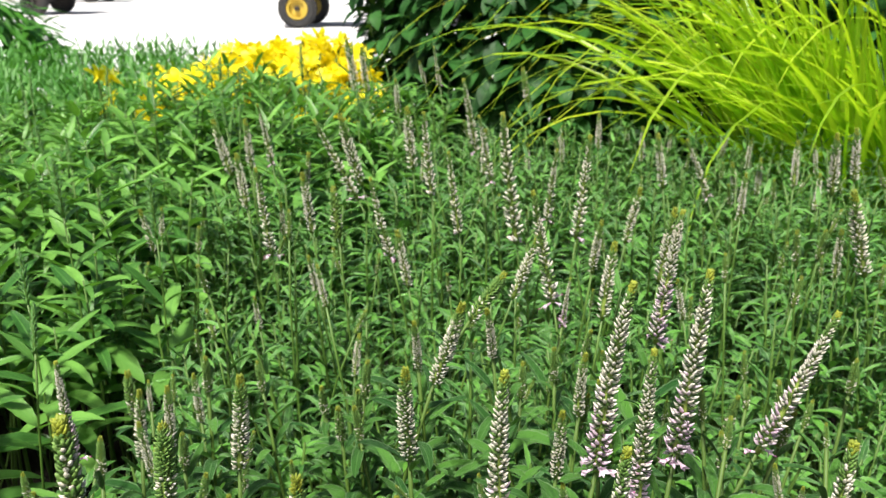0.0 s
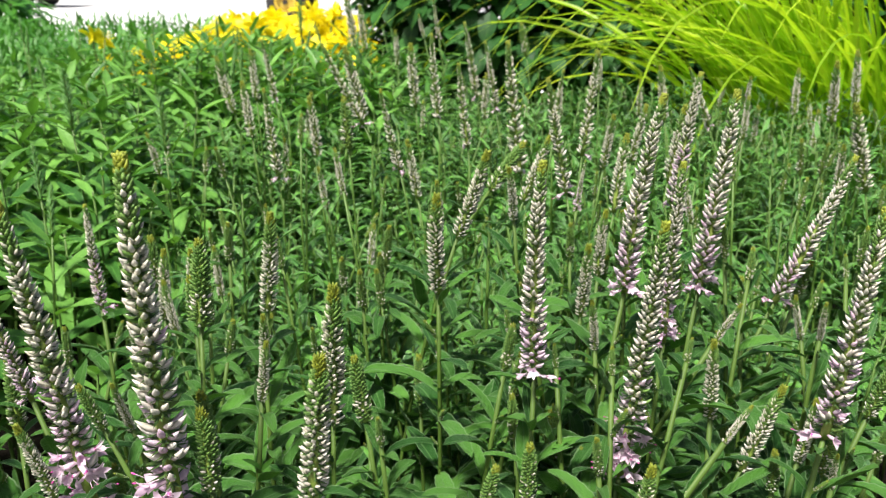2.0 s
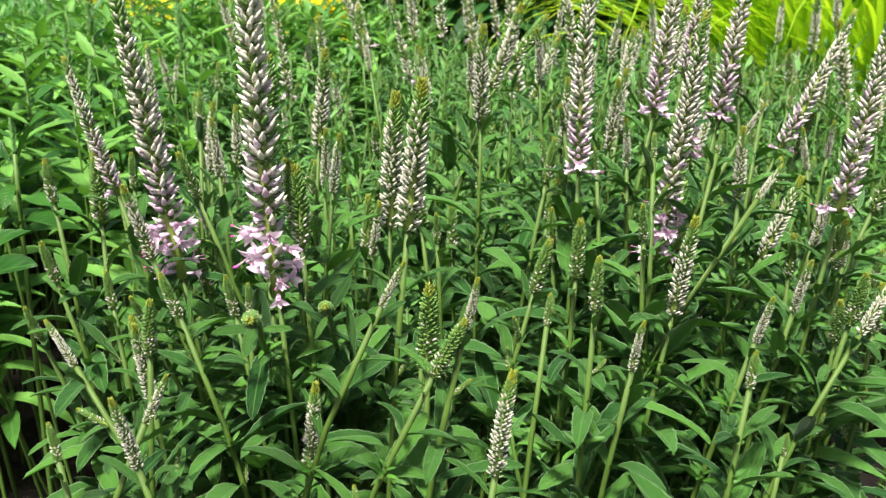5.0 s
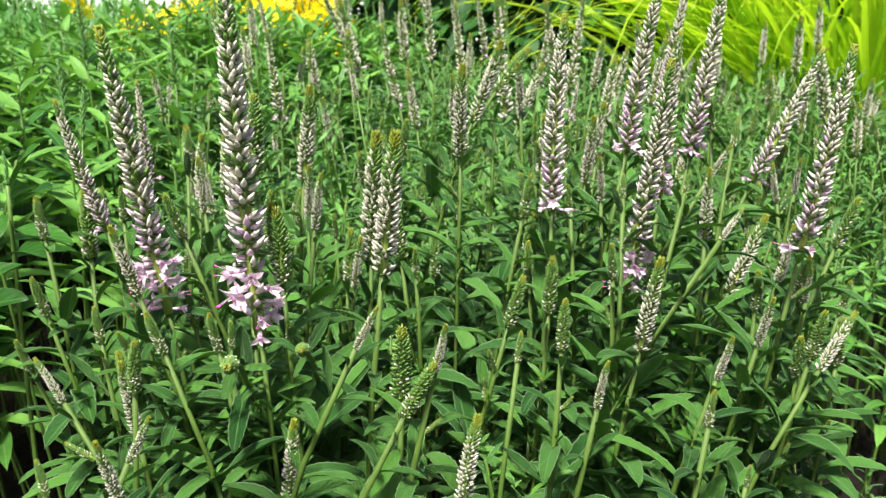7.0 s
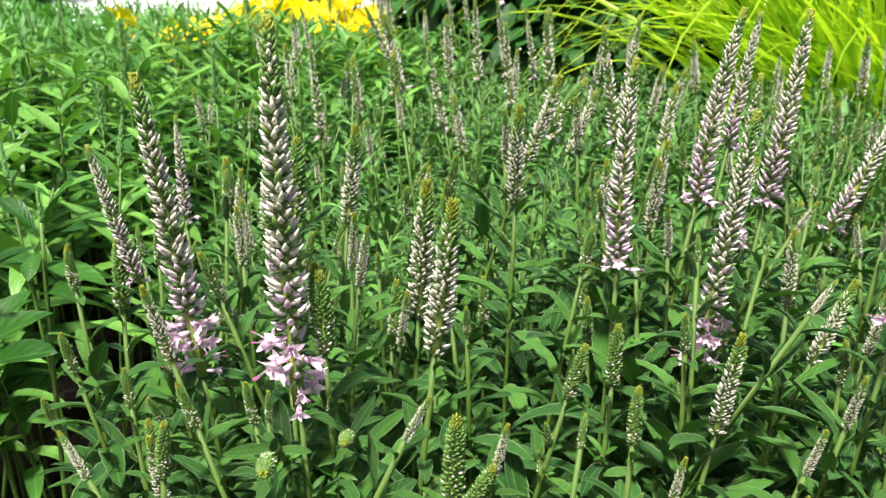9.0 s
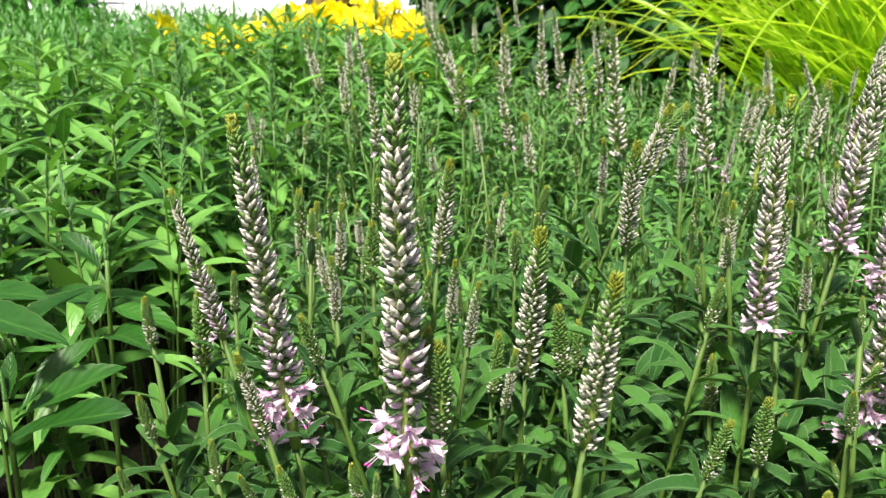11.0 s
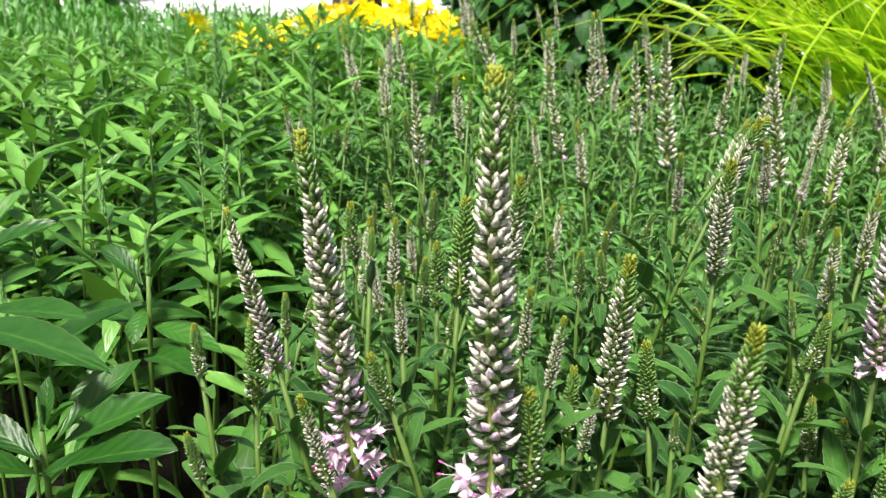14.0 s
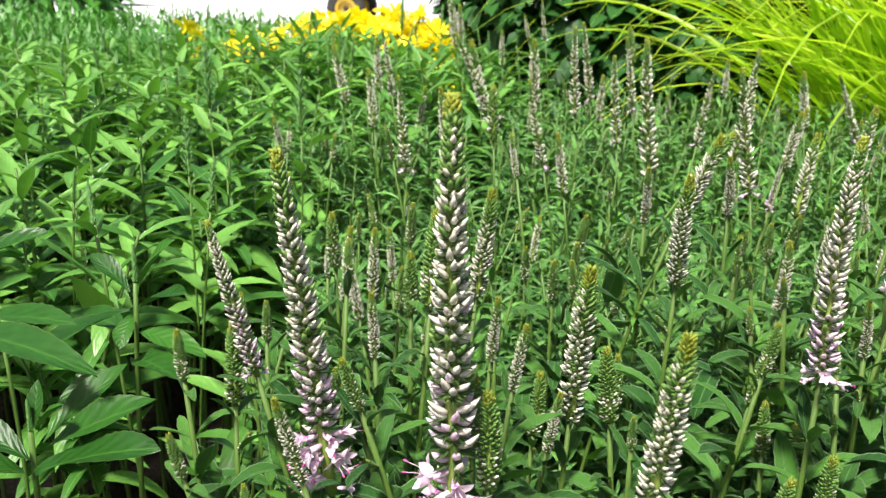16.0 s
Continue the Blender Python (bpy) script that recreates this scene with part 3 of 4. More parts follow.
stalk('w', 0.100, 0.225, 0.433, 0.092, 0.420)
stalk('w', 0.120, 0.229, 0.394, 0.118, 0.371)
stalk('g', -0.144, 0.233, 0.375, -0.140, 0.362)
stalk('w', -0.143, 0.234, 0.419, -0.135, 0.390)
stalk('g', 0.053, 0.236, 0.414, 0.055, 0.399)
stalk('g', -0.124, 0.242, 0.430, -0.118, 0.412)
stalk('g', -0.156, 0.243, 0.382, -0.154, 0.366)
stalk('g', -0.083, 0.243, 0.427, -0.082, 0.400)
stalk('g', 0.020, 0.246, 0.396, 0.015, 0.373)
stalk('g', 0.032, 0.248, 0.404, 0.032, 0.379)
stalk('w', 0.144, 0.248, 0.400, 0.145, 0.384)
stalk('g', -0.094, 0.248, 0.388, -0.093, 0.377)
stalk('P', -0.145, 0.249, 0.492, -0.128, 0.377)
stalk('P', 0.075, 0.255, 0.485, 0.067, 0.386)
stalk('g', -0.195, 0.255, 0.361, -0.191, 0.346)
stalk('w', 0.097, 0.257, 0.441, 0.099, 0.410)
stalk('g', 0.125, 0.257, 0.396, 0.127, 0.377)
stalk('g', 0.061, 0.258, 0.438, 0.061, 0.428)
stalk('w', 0.139, 0.260, 0.416, 0.135, 0.390)
stalk('g', -0.188, 0.262, 0.387, -0.184, 0.369)
stalk('g', -0.125, 0.263, 0.385, -0.121, 0.365)
stalk('w', 0.128, 0.264, 0.419, 0.116, 0.383)
stalk('g', 0.093, 0.268, 0.437, 0.091, 0.428)
stalk('w', -0.066, 0.273, 0.432, -0.069, 0.407)
stalk('w', 0.112, 0.274, 0.448, 0.105, 0.433)
stalk('g', -0.025, 0.278, 0.397, -0.024, 0.383)
stalk('p', -0.177, 0.280, 0.460, -0.161, 0.403)
stalk('p', 0.036, 0.280, 0.500, 0.036, 0.417)
stalk('g', -0.191, 0.283, 0.417, -0.189, 0.398)
stalk('w', -0.131, 0.284, 0.408, -0.125, 0.387)
stalk('w', -0.121, 0.286, 0.435, -0.119, 0.410)
stalk('g', 0.045, 0.288, 0.425, 0.046, 0.415)
stalk('g', -0.172, 0.288, 0.419, -0.171, 0.389)
stalk('g', -0.035, 0.291, 0.417, -0.031, 0.388)
stalk('w', -0.050, 0.291, 0.398, -0.053, 0.372)
stalk('w', -0.043, 0.295, 0.446, -0.045, 0.385)
stalk('g', -0.192, 0.295, 0.363, -0.187, 0.350)
stalk('g', 0.061, 0.298, 0.371, 0.057, 0.356)
stalk('w', 0.160, 0.305, 0.436, 0.161, 0.418)
stalk('g', 0.031, 0.306, 0.392, 0.033, 0.370)
stalk('w', 0.063, 0.308, 0.435, 0.066, 0.412)
stalk('w', -0.075, 0.310, 0.427, -0.076, 0.399)
stalk('g', -0.100, 0.313, 0.459, -0.101, 0.422)
stalk('g', -0.056, 0.313, 0.395, -0.057, 0.369)
stalk('P', 0.097, 0.313, 0.493, 0.096, 0.414)
stalk('p', 0.088, 0.318, 0.519, 0.078, 0.436)
stalk('g', 0.050, 0.318, 0.377, 0.054, 0.351)
stalk('g', 0.034, 0.318, 0.439, 0.037, 0.427)
stalk('w', 0.039, 0.331, 0.450, 0.039, 0.418)
stalk('p', 0.122, 0.332, 0.519, 0.114, 0.433)
stalk('g', 0.043, 0.333, 0.402, 0.045, 0.382)
stalk('w', -0.002, 0.335, 0.473, -0.001, 0.426)
stalk('w', 0.161, 0.335, 0.427, 0.166, 0.406)
stalk('w', 0.081, 0.337, 0.467, 0.082, 0.444)
stalk('g', 0.030, 0.338, 0.419, 0.032, 0.407)
stalk('g', 0.140, 0.338, 0.449, 0.138, 0.435)
stalk('g', 0.182, 0.338, 0.446, 0.182, 0.436)
stalk('g', -0.173, 0.338, 0.408, -0.173, 0.390)
stalk('g', 0.130, 0.351, 0.456, 0.132, 0.440)
stalk('w', -0.079, 0.356, 0.458, -0.083, 0.409)
stalk('g', 0.038, 0.368, 0.426, 0.041, 0.416)
stalk('p', -0.171, 0.372, 0.457, -0.168, 0.404)
stalk('p', 0.198, 0.374, 0.483, 0.169, 0.408)
stalk('w', 0.023, 0.388, 0.481, 0.009, 0.436)
stalk('g', -0.011, 0.389, 0.370, -0.010, 0.344)
stalk('w', 0.087, 0.403, 0.447, 0.085, 0.411)
stalk('g', 0.048, 0.408, 0.432, 0.048, 0.419)
stalk('w', -0.148, 0.408, 0.422, -0.150, 0.383)
stalk('g', 0.097, 0.411, 0.445, 0.100, 0.428)
stalk('w', 0.036, 0.414, 0.467, 0.040, 0.437)
stalk('w', -0.002, 0.416, 0.459, 0.000, 0.430)
stalk('w', -0.137, 0.418, 0.419, -0.137, 0.383)
stalk('g', -0.161, 0.426, 0.424, -0.159, 0.394)
stalk('g', -0.028, 0.428, 0.430, -0.031, 0.406)
stalk('p', 0.139, 0.434, 0.515, 0.130, 0.440)
stalk('g', 0.048, 0.452, 0.473, 0.029, 0.446)
stalk('P', 0.092, 0.497, 0.453, 0.088, 0.420)
stalk('w', -0.067, 0.508, 0.457, -0.062, 0.430)
stalk('g', -0.143, 0.508, 0.457, -0.139, 0.437)
stalk('p', 0.070, 0.529, 0.500, 0.086, 0.424)
stalk('w', 0.128, 0.543, 0.461, 0.122, 0.407)
stalk('w', 0.121, 0.557, 0.472, 0.117, 0.433)
stalk('g', 0.213, 0.572, 0.444, 0.214, 0.423)
stalk('w', 0.175, 0.574, 0.476, 0.168, 0.421)
stalk('g', -0.107, 0.628, 0.459, -0.108, 0.437)
stalk('g', 0.290, 0.636, 0.441, 0.294, 0.411)
stalk('w', -0.026, 0.653, 0.434, -0.017, 0.385)
stalk('g', -0.078, 0.668, 0.467, -0.075, 0.424)
stalk('w', 0.346, 0.669, 0.464, 0.368, 0.389)
stalk('g', 0.329, 0.670, 0.431, 0.327, 0.404)
stalk('p', -0.049, 0.682, 0.471, -0.033, 0.402)
stalk('p', 0.016, 0.682, 0.493, 0.025, 0.423)
stalk('w', 0.182, 0.708, 0.456, 0.173, 0.405)
stalk('p', 0.136, 0.708, 0.502, 0.128, 0.411)
stalk('w', 0.379, 0.747, 0.501, 0.384, 0.453)
stalk('p', 0.114, 0.750, 0.481, 0.108, 0.414)
stalk('w', 0.289, 0.755, 0.458, 0.287, 0.418)
stalk('p', -0.163, 0.761, 0.460, -0.154, 0.373)
stalk('p', -0.007, 0.777, 0.510, -0.000, 0.431)
stalk('w', -0.126, 0.792, 0.448, -0.119, 0.388)
stalk('w', 0.391, 0.806, 0.485, 0.396, 0.424)
stalk('p', -0.114, 0.808, 0.497, -0.075, 0.419)
stalk('w', 0.355, 0.808, 0.478, 0.355, 0.433)
stalk('p', 0.045, 0.812, 0.501, 0.058, 0.434)
stalk('p', 0.253, 0.828, 0.475, 0.280, 0.415)
stalk('p', 0.070, 0.841, 0.499, 0.088, 0.362)
stalk('w', -0.202, 0.843, 0.456, -0.194, 0.399)
stalk('w', 0.234, 0.867, 0.473, 0.243, 0.416)
stalk('w', -0.199, 0.878, 0.485, -0.195, 0.432)
stalk('w', -0.102, 0.908, 0.485, -0.081, 0.406)
stalk('w', 0.347, 0.908, 0.458, 0.346, 0.426)
stalk('p', -0.203, 0.956, 0.489, -0.190, 0.420)
stalk('w', -0.032, 0.958, 0.486, -0.026, 0.413)
stalk('w', -0.262, 0.979, 0.467, -0.244, 0.401)
stalk('w', 0.197, 1.008, 0.472, 0.198, 0.427)
stalk('p', 0.034, 1.082, 0.503, 0.052, 0.407)
stalk('w', -0.064, 1.258, 0.481, -0.060, 0.430)
stalk('p', -0.007, 1.284, 0.526, 0.002, 0.469)
stalk('w', -0.030, 1.308, 0.502, -0.021, 0.466)
stalk('g', 0.130, 1.308, 0.492, 0.140, 0.440)
stalk('w', -0.148, 1.358, 0.529, -0.133, 0.446)
stalk('w', -0.134, 1.458, 0.509, -0.127, 0.432)
stalk('w', -0.133, 0.450, 0.410, -0.130, 0.380)
stalk('g', -0.111, 0.331, 0.436, -0.110, 0.410)
stalk('w', -0.147, 0.399, 0.408, -0.141, 0.378)
stalk('g', -0.137, 0.335, 0.439, -0.137, 0.422)
stalk('g', -0.098, 0.461, 0.413, -0.095, 0.394)
stalk('g', -0.057, 0.443, 0.406, -0.056, 0.386)
stalk('g', -0.044, 0.416, 0.408, -0.043, 0.385)
stalk('g', -0.035, 0.415, 0.409, -0.032, 0.388)
stalk('g', 0.092, 0.414, 0.418, 0.088, 0.397)
stalk('g', 0.106, 0.492, 0.420, 0.103, 0.399)
stalk('g', 0.079, 0.462, 0.422, 0.080, 0.400)
stalk('g', 0.060, 0.453, 0.417, 0.059, 0.395)
stalk('g', 0.147, 0.365, 0.425, 0.148, 0.406)
stalk('g', 0.179, 0.430, 0.408, 0.176, 0.385)
stalk('g', 0.189, 0.382, 0.427, 0.184, 0.405)
stalk('g', -0.119, 0.384, 0.411, -0.120, 0.389)
stalk('w', -0.175, 0.487, 0.386, -0.174, 0.366)
stalk('g', -0.168, 0.566, 0.385, -0.168, 0.365)
stalk('g', -0.163, 0.579, 0.396, -0.158, 0.373)
stalk('g', 0.015, 0.633, 0.405, 0.017, 0.387)
stalk('g', 0.275, 0.584, 0.422, 0.271, 0.398)
stalk('g', 0.243, 0.433, 0.430, 0.241, 0.409)
stalk('g', -0.079, 0.228, 0.429, -0.077, 0.399)
stalk('g', -0.033, 0.417, 0.418, -0.033, 0.399)
stalk('g', 0.030, 0.304, 0.426, 0.027, 0.405)
stalk('g', 0.037, 0.330, 0.400, 0.034, 0.378)
stalk('g', -0.119, 0.432, 0.430, -0.120, 0.407)
stalk('g', -0.142, 0.226, 0.370, -0.138, 0.348)
stalk('g', 0.171, 0.269, 0.426, 0.165, 0.403)
stalk('g', 0.156, 0.272, 0.398, 0.153, 0.375)
stalk('g', 0.162, 0.247, 0.378, 0.161, 0.356)
stalk('w', 0.067, 0.343, 0.448, 0.066, 0.412)
stalk('w', -0.140, 0.631, 0.385, -0.137, 0.355)
stalk('w', -0.101, 0.665, 0.408, -0.095, 0.370)
stalk('w', 0.082, 0.591, 0.450, 0.065, 0.400)
stalk('p', 0.144, 0.247, 0.493, 0.135, 0.410)

# two budding tops that point at the path
stalk('g', -0.080, 0.138, 0.408, -0.083, 0.400, by=0.157)
stalk('g', -0.063, 0.166, 0.400, -0.064, 0.392, by=0.183)


# ---- two green speedwell shoots at the edge of the bed, with large leaves ----
def green_shoot(x, y, z, root_x, root_y, bud_size):
    plant = thing("speedwell_plant", root_x, root_y, 0, "young green speedwell shoot with large toothed leaves and a closed bud", "plant", "green speedwell plants")
    top = Vector((x - root_x, y - root_y, z))
    b = Build()
    tube(b, bezier(Vector((0, 0, 0)), Vector((top.x * 0.3, top.y * 0.3, z * 0.6)), top, 9), [0.0019 - 0.00008 * i for i in range(10)], 8)
    stem = part("stem", b.mesh("stem", [STEM]), plant)
    part("flower_spike", SPIKE[("d", True)][0], stem, Matrix.Translation(top) @ Matrix.Scale(bud_size, 4), "dark green unopened spike")
    return plant, stem


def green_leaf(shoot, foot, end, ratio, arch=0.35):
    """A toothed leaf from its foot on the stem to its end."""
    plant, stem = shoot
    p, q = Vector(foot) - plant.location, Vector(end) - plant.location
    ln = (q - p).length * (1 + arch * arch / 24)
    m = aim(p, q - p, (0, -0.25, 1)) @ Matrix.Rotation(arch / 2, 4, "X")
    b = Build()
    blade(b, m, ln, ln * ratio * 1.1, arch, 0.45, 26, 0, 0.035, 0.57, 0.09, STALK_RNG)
    # this leaf's dark green carries the shade at the bed's edge
    part("leaf", b.mesh("leaf", [EDGESHADE]), stem, None, "large toothed green leaf with shade put into its colour")


edge = green_shoot(-0.256, 0.292, 0.365, -0.27, 0.31, 0.014)
green_leaf(edge, (-0.252, 0.285, 0.351), (-0.197, 0.275, 0.373), 0.24)
green_leaf(edge, (-0.252, 0.290, 0.357), (-0.205, 0.295, 0.381), 0.26)
green_leaf(edge, (-0.257, 0.300, 0.354), (-0.234, 0.335, 0.376), 0.22)
green_leaf(edge, (-0.254, 0.292, 0.367), (-0.255, 0.300, 0.384), 0.30)
green_leaf(edge, (-0.253, 0.292, 0.366), (-0.238, 0.285, 0.382), 0.30)
green_leaf(edge, (-0.254, 0.285, 0.350), (-0.281, 0.265, 0.368), 0.25)
green_leaf(edge, (-0.253, 0.285, 0.356), (-0.290, 0.295, 0.370), 0.25)
side_shoot = green_shoot(-0.335, 0.352, 0.400, -0.34, 0.36, 0.02)
green_leaf(side_shoot, (-0.330, 0.345, 0.378), (-0.226, 0.290, 0.393), 0.12, 0.5)
green_leaf(side_shoot, (-0.330, 0.360, 0.376), (-0.254, 0.330, 0.396), 0.15, 0.4)
green_leaf(side_shoot, (-0.335, 0.350, 0.395), (-0.290, 0.380, 0.420), 0.26)
inner = green_shoot(-0.245, 0.372, 0.399, -0.26, 0.38, 0.019)
green_leaf(inner, (-0.248, 0.370, 0.386), (-0.294, 0.360, 0.360), 0.26)
green_leaf(inner, (-0.247, 0.370, 0.383), (-0.246, 0.352, 0.374), 0.42)
green_leaf(inner, (-0.245, 0.372, 0.393), (-0.225, 0.370, 0.423), 0.27)
green_leaf(inner, (-0.243, 0.370, 0.387), (-0.214, 0.355, 0.403), 0.28)
green_leaf(inner, (-0.247, 0.370, 0.395), (-0.272, 0.385, 0.408), 0.27)
green_leaf(inner, (-0.245, 0.370, 0.375), (-0.205, 0.350, 0.373), 0.25)
green_leaf(inner, (-0.249, 0.370, 0.375), (-0.295, 0.400, 0.368), 0.25)
green_leaf(inner, (-0.248, 0.370, 0.360), (-0.210, 0.330, 0.372), 0.25)
green_leaf(inner, (-0.250, 0.370, 0.357), (-0.275, 0.345, 0.346), 0.25)
stalk("f", -0.314, 0.687, 0.484, -0.312, 0.435, wide=True)
stalk("f", -0.238, 0.695, 0.468, -0.236, 0.415, wide=True)
stalk("f", -0.290, 0.570, 0.445, -0.288, 0.405, wide=True)
stalk("d", -0.303, 0.450, 0.427, -0.299, 0.403, wide=True)
stalk("d", -0.247, 0.500, 0.434, -0.250, 0.400, wide=True)


def pink_bed(x, y):
    """Whether the narrow-leaved pink speedwell grows here."""
    left = -0.23 if y < 0.72 else (-0.31 if y < 1.05 else -0.08)
    return x > left + 0.03 * math.sin(y * 17) and 0.10 < y < 1.5 and x < 0.80


# leafy shoots that fill the bed between the flowering stems
fill = random.Random(8)
gy = 0.13
while gy < 1.75:
    step = 0.034 if gy < 0.6 else 0.038
    gx = -1.35 if gy > 0.6 else -0.75
    while gx < 0.82:
        x, y = gx + fill.uniform(-0.016, 0.016), gy + fill.uniform(-0.016, 0.016)
        if pink_bed(x, y):
            if math.hypot((x + 0.25) / 0.065, (y - 0.58) / 0.10) < 1:
                gx += step
                continue
            broad = x > 0.24 + 0.1 * math.sin(y * 9) and 0.42 < y < 0.62 and fill.random() < 0.3
            tall = fill.uniform(0.80, 1.08) if y < 0.5 else fill.uniform(0.93, 1.12) if y < 0.85 else fill.uniform(1.12, 1.30)
            if y < 0.2:
                tall *= 0.82
            if y < 0.40 and (x > 0.12 or x < -0.13):
                tall *= 0.70
            if math.hypot((x - 0.91) / 0.24, (y - 1.55) / 0.24) < 1:
                gx += step
                continue
            me = fill.choice(SHOOTWIDE) if broad else fill.choice(SHOOTNEAR if y < 0.5 else SHOOT)
            if broad:
                tall *= 0.72
        elif x < 0 and y > 0.17 and math.hypot((x + 0.25) / 0.065, (y - 0.58) / 0.10) > 1:
            me = fill.choice(SHOOTWIDE)
            tall = fill.uniform(0.70, 0.90) if y < 0.5 else (fill.uniform(0.95, 1.13) if y < 0.8 else fill.uniform(1.02, 1.19) if y < 1.15 else fill.uniform(1.10, 1.25) if x > -0.54 else fill.uniform(0.92, 1.06))
            if x > -0.34 and y > 1.1:
                tall *= 0.96
            broad = True
        else:
            gx += step
            continue
        if broad and (fill.random() < 0.42 or (y < 0.46 and x < 0 and fill.random() < 0.95)):
            gx += step
            continue
        if (y < 0.48 and not broad and fill.random() < 0.26) or (x > 0.35 and fill.random() < 0.25) or  (y < 0.58 and x > 0.17 and fill.random() < 0.72) or (y < 0.36 and x < -0.26) or (y < 0.22 and abs(x) > 0.16):
            gx += step
            continue
        plant = plant_at(x, y, broad)
        m = pose(x - plant.location.x, y - plant.location.y, 0, fill.uniform(-7, 7), fill.uniform(-7, 7), fill.uniform(0, 360)) @ Matrix.Scale(tall, 4)
        part("leafy_shoot", me, plant, m)
        gx += step
    gy += step

# unopened dark spikes over the green speedwell
for n in range(110):
    x, y = fill.uniform(-1.25, -0.05), fill.uniform(0.34, 1.72)
    if pink_bed(x, y) or (y < 0.6 and x < -0.7):
        continue
    z = fill.uniform(0.36, 0.41) + 0.03 * (y > 0.6) + 0.03 * (y > 1.1)
    tall = fill.uniform(0.02, 0.045)
    lean = fill.uniform(-0.008, 0.008)
    feathery = fill.random() < 0.3
    stalk("f" if feathery else "d", x + lean, y, z + tall * (1.3 if feathery else 1.0), x, z, wide=True, leaves=y < 0.6)

# short green buds on low side stems among the tall spikes
for n in range(110):
    x, y = fill.uniform(-0.2, 0.3), fill.uniform(0.17, 0.52)
    if any(math.hypot(x - a, y - b_) < 0.022 for a, b_ in PLACED) or abs(x) > 0.5 * y + 0.05:
        continue
    z = fill.uniform(0.340, 0.378) + 0.05 * max(0, y - 0.2)
    lean = fill.uniform(-0.006, 0.006)
    tall = fill.uniform(0.011, 0.020)
    stalk("g", x + lean, y, z + tall, x, z, leaves=False)

# small buds scattered through the far pink speedwell
for n in range(120):
    x, y = fill.uniform(-0.3, 0.6), fill.uniform(0.5, 1.4)
    if not pink_bed(x, y) or math.hypot((x - 0.91) / 0.24, (y - 1.55) / 0.24) < 1 or any(math.hypot(x - a, y - b_) < 0.02 for a, b_ in PLACED):
        continue
    z = fill.uniform(0.34, 0.385)
    kind = "g" if fill.random() < 0.7 else "w"
    tall = fill.uniform(0.015, 0.028) if kind == "g" else fill.uniform(0.03, 0.06)
    stalk(kind, x + fill.uniform(-0.01, 0.01), y, z + tall, x, z, leaves=y < 0.8)


# ---- golden grass ----
grass = thing("ornamental_grass", 0.91, 1.55, 0, "tall clump of golden yellow arching grass", "grass")
gr = random.Random(21)


def grass_blade(b, inner):
    a, r = gr.uniform(0, 6.283), 0.22 * math.sqrt(gr.random())
    root = Vector((math.cos(a) * r, math.sin(a) * r, 0))
    out = Vector((math.cos(a) + gr.uniform(-0.7, 0.7) - 0.2, math.sin(a) + gr.uniform(-0.7, 0.7), 0)).normalized()
    ln, wd = (gr.uniform(0.55, 0.95) if inner else gr.uniform(0.6, 0.95)), gr.uniform(0.007, 0.016)
    arch = gr.uniform(0.1, 1.3) if inner else gr.uniform(0.7, 1.7)
    lean = gr.uniform(0.05, 0.5)
    if not inner and gr.random() < 0.45:
        out = Vector((-1, gr.uniform(-0.5, 0.4), 0)).normalized()
        ln, arch, wd = gr.uniform(0.9, 1.25), gr.uniform(1.7, 2.3), wd * 0.9
        lean = gr.uniform(0.25, 0.6)
    if out.y < -0.3:
        ln, arch = min(ln, 0.80), min(arch, 1.25)
    keel = gr.uniform(0.3, 0.9) if arch < 1.4 else gr.uniform(0.8, 1.5)
    m = aim(root, out * lean + Vector((0, 0, 1)), -out + Vector((0, 0, 0.3)))
    blade(b, m @ Matrix.Rotation(gr.uniform(-0.9, 0.9), 4, "Y"), ln, wd, arch, keel, 10 if inner else 14, 0, 0, 0.3, 0.0, gr, True)


for n in range(290):
    b = Build()
    grass_blade(b, n % 3 == 0)
    part("blade", b.mesh("blade", [GOLD]), grass)
b = Build()
for n in range(430):
    grass_blade(b, True)
part("inner_blades", b.mesh("inner_blades", [GOLD]), grass, None, "", "stuff")


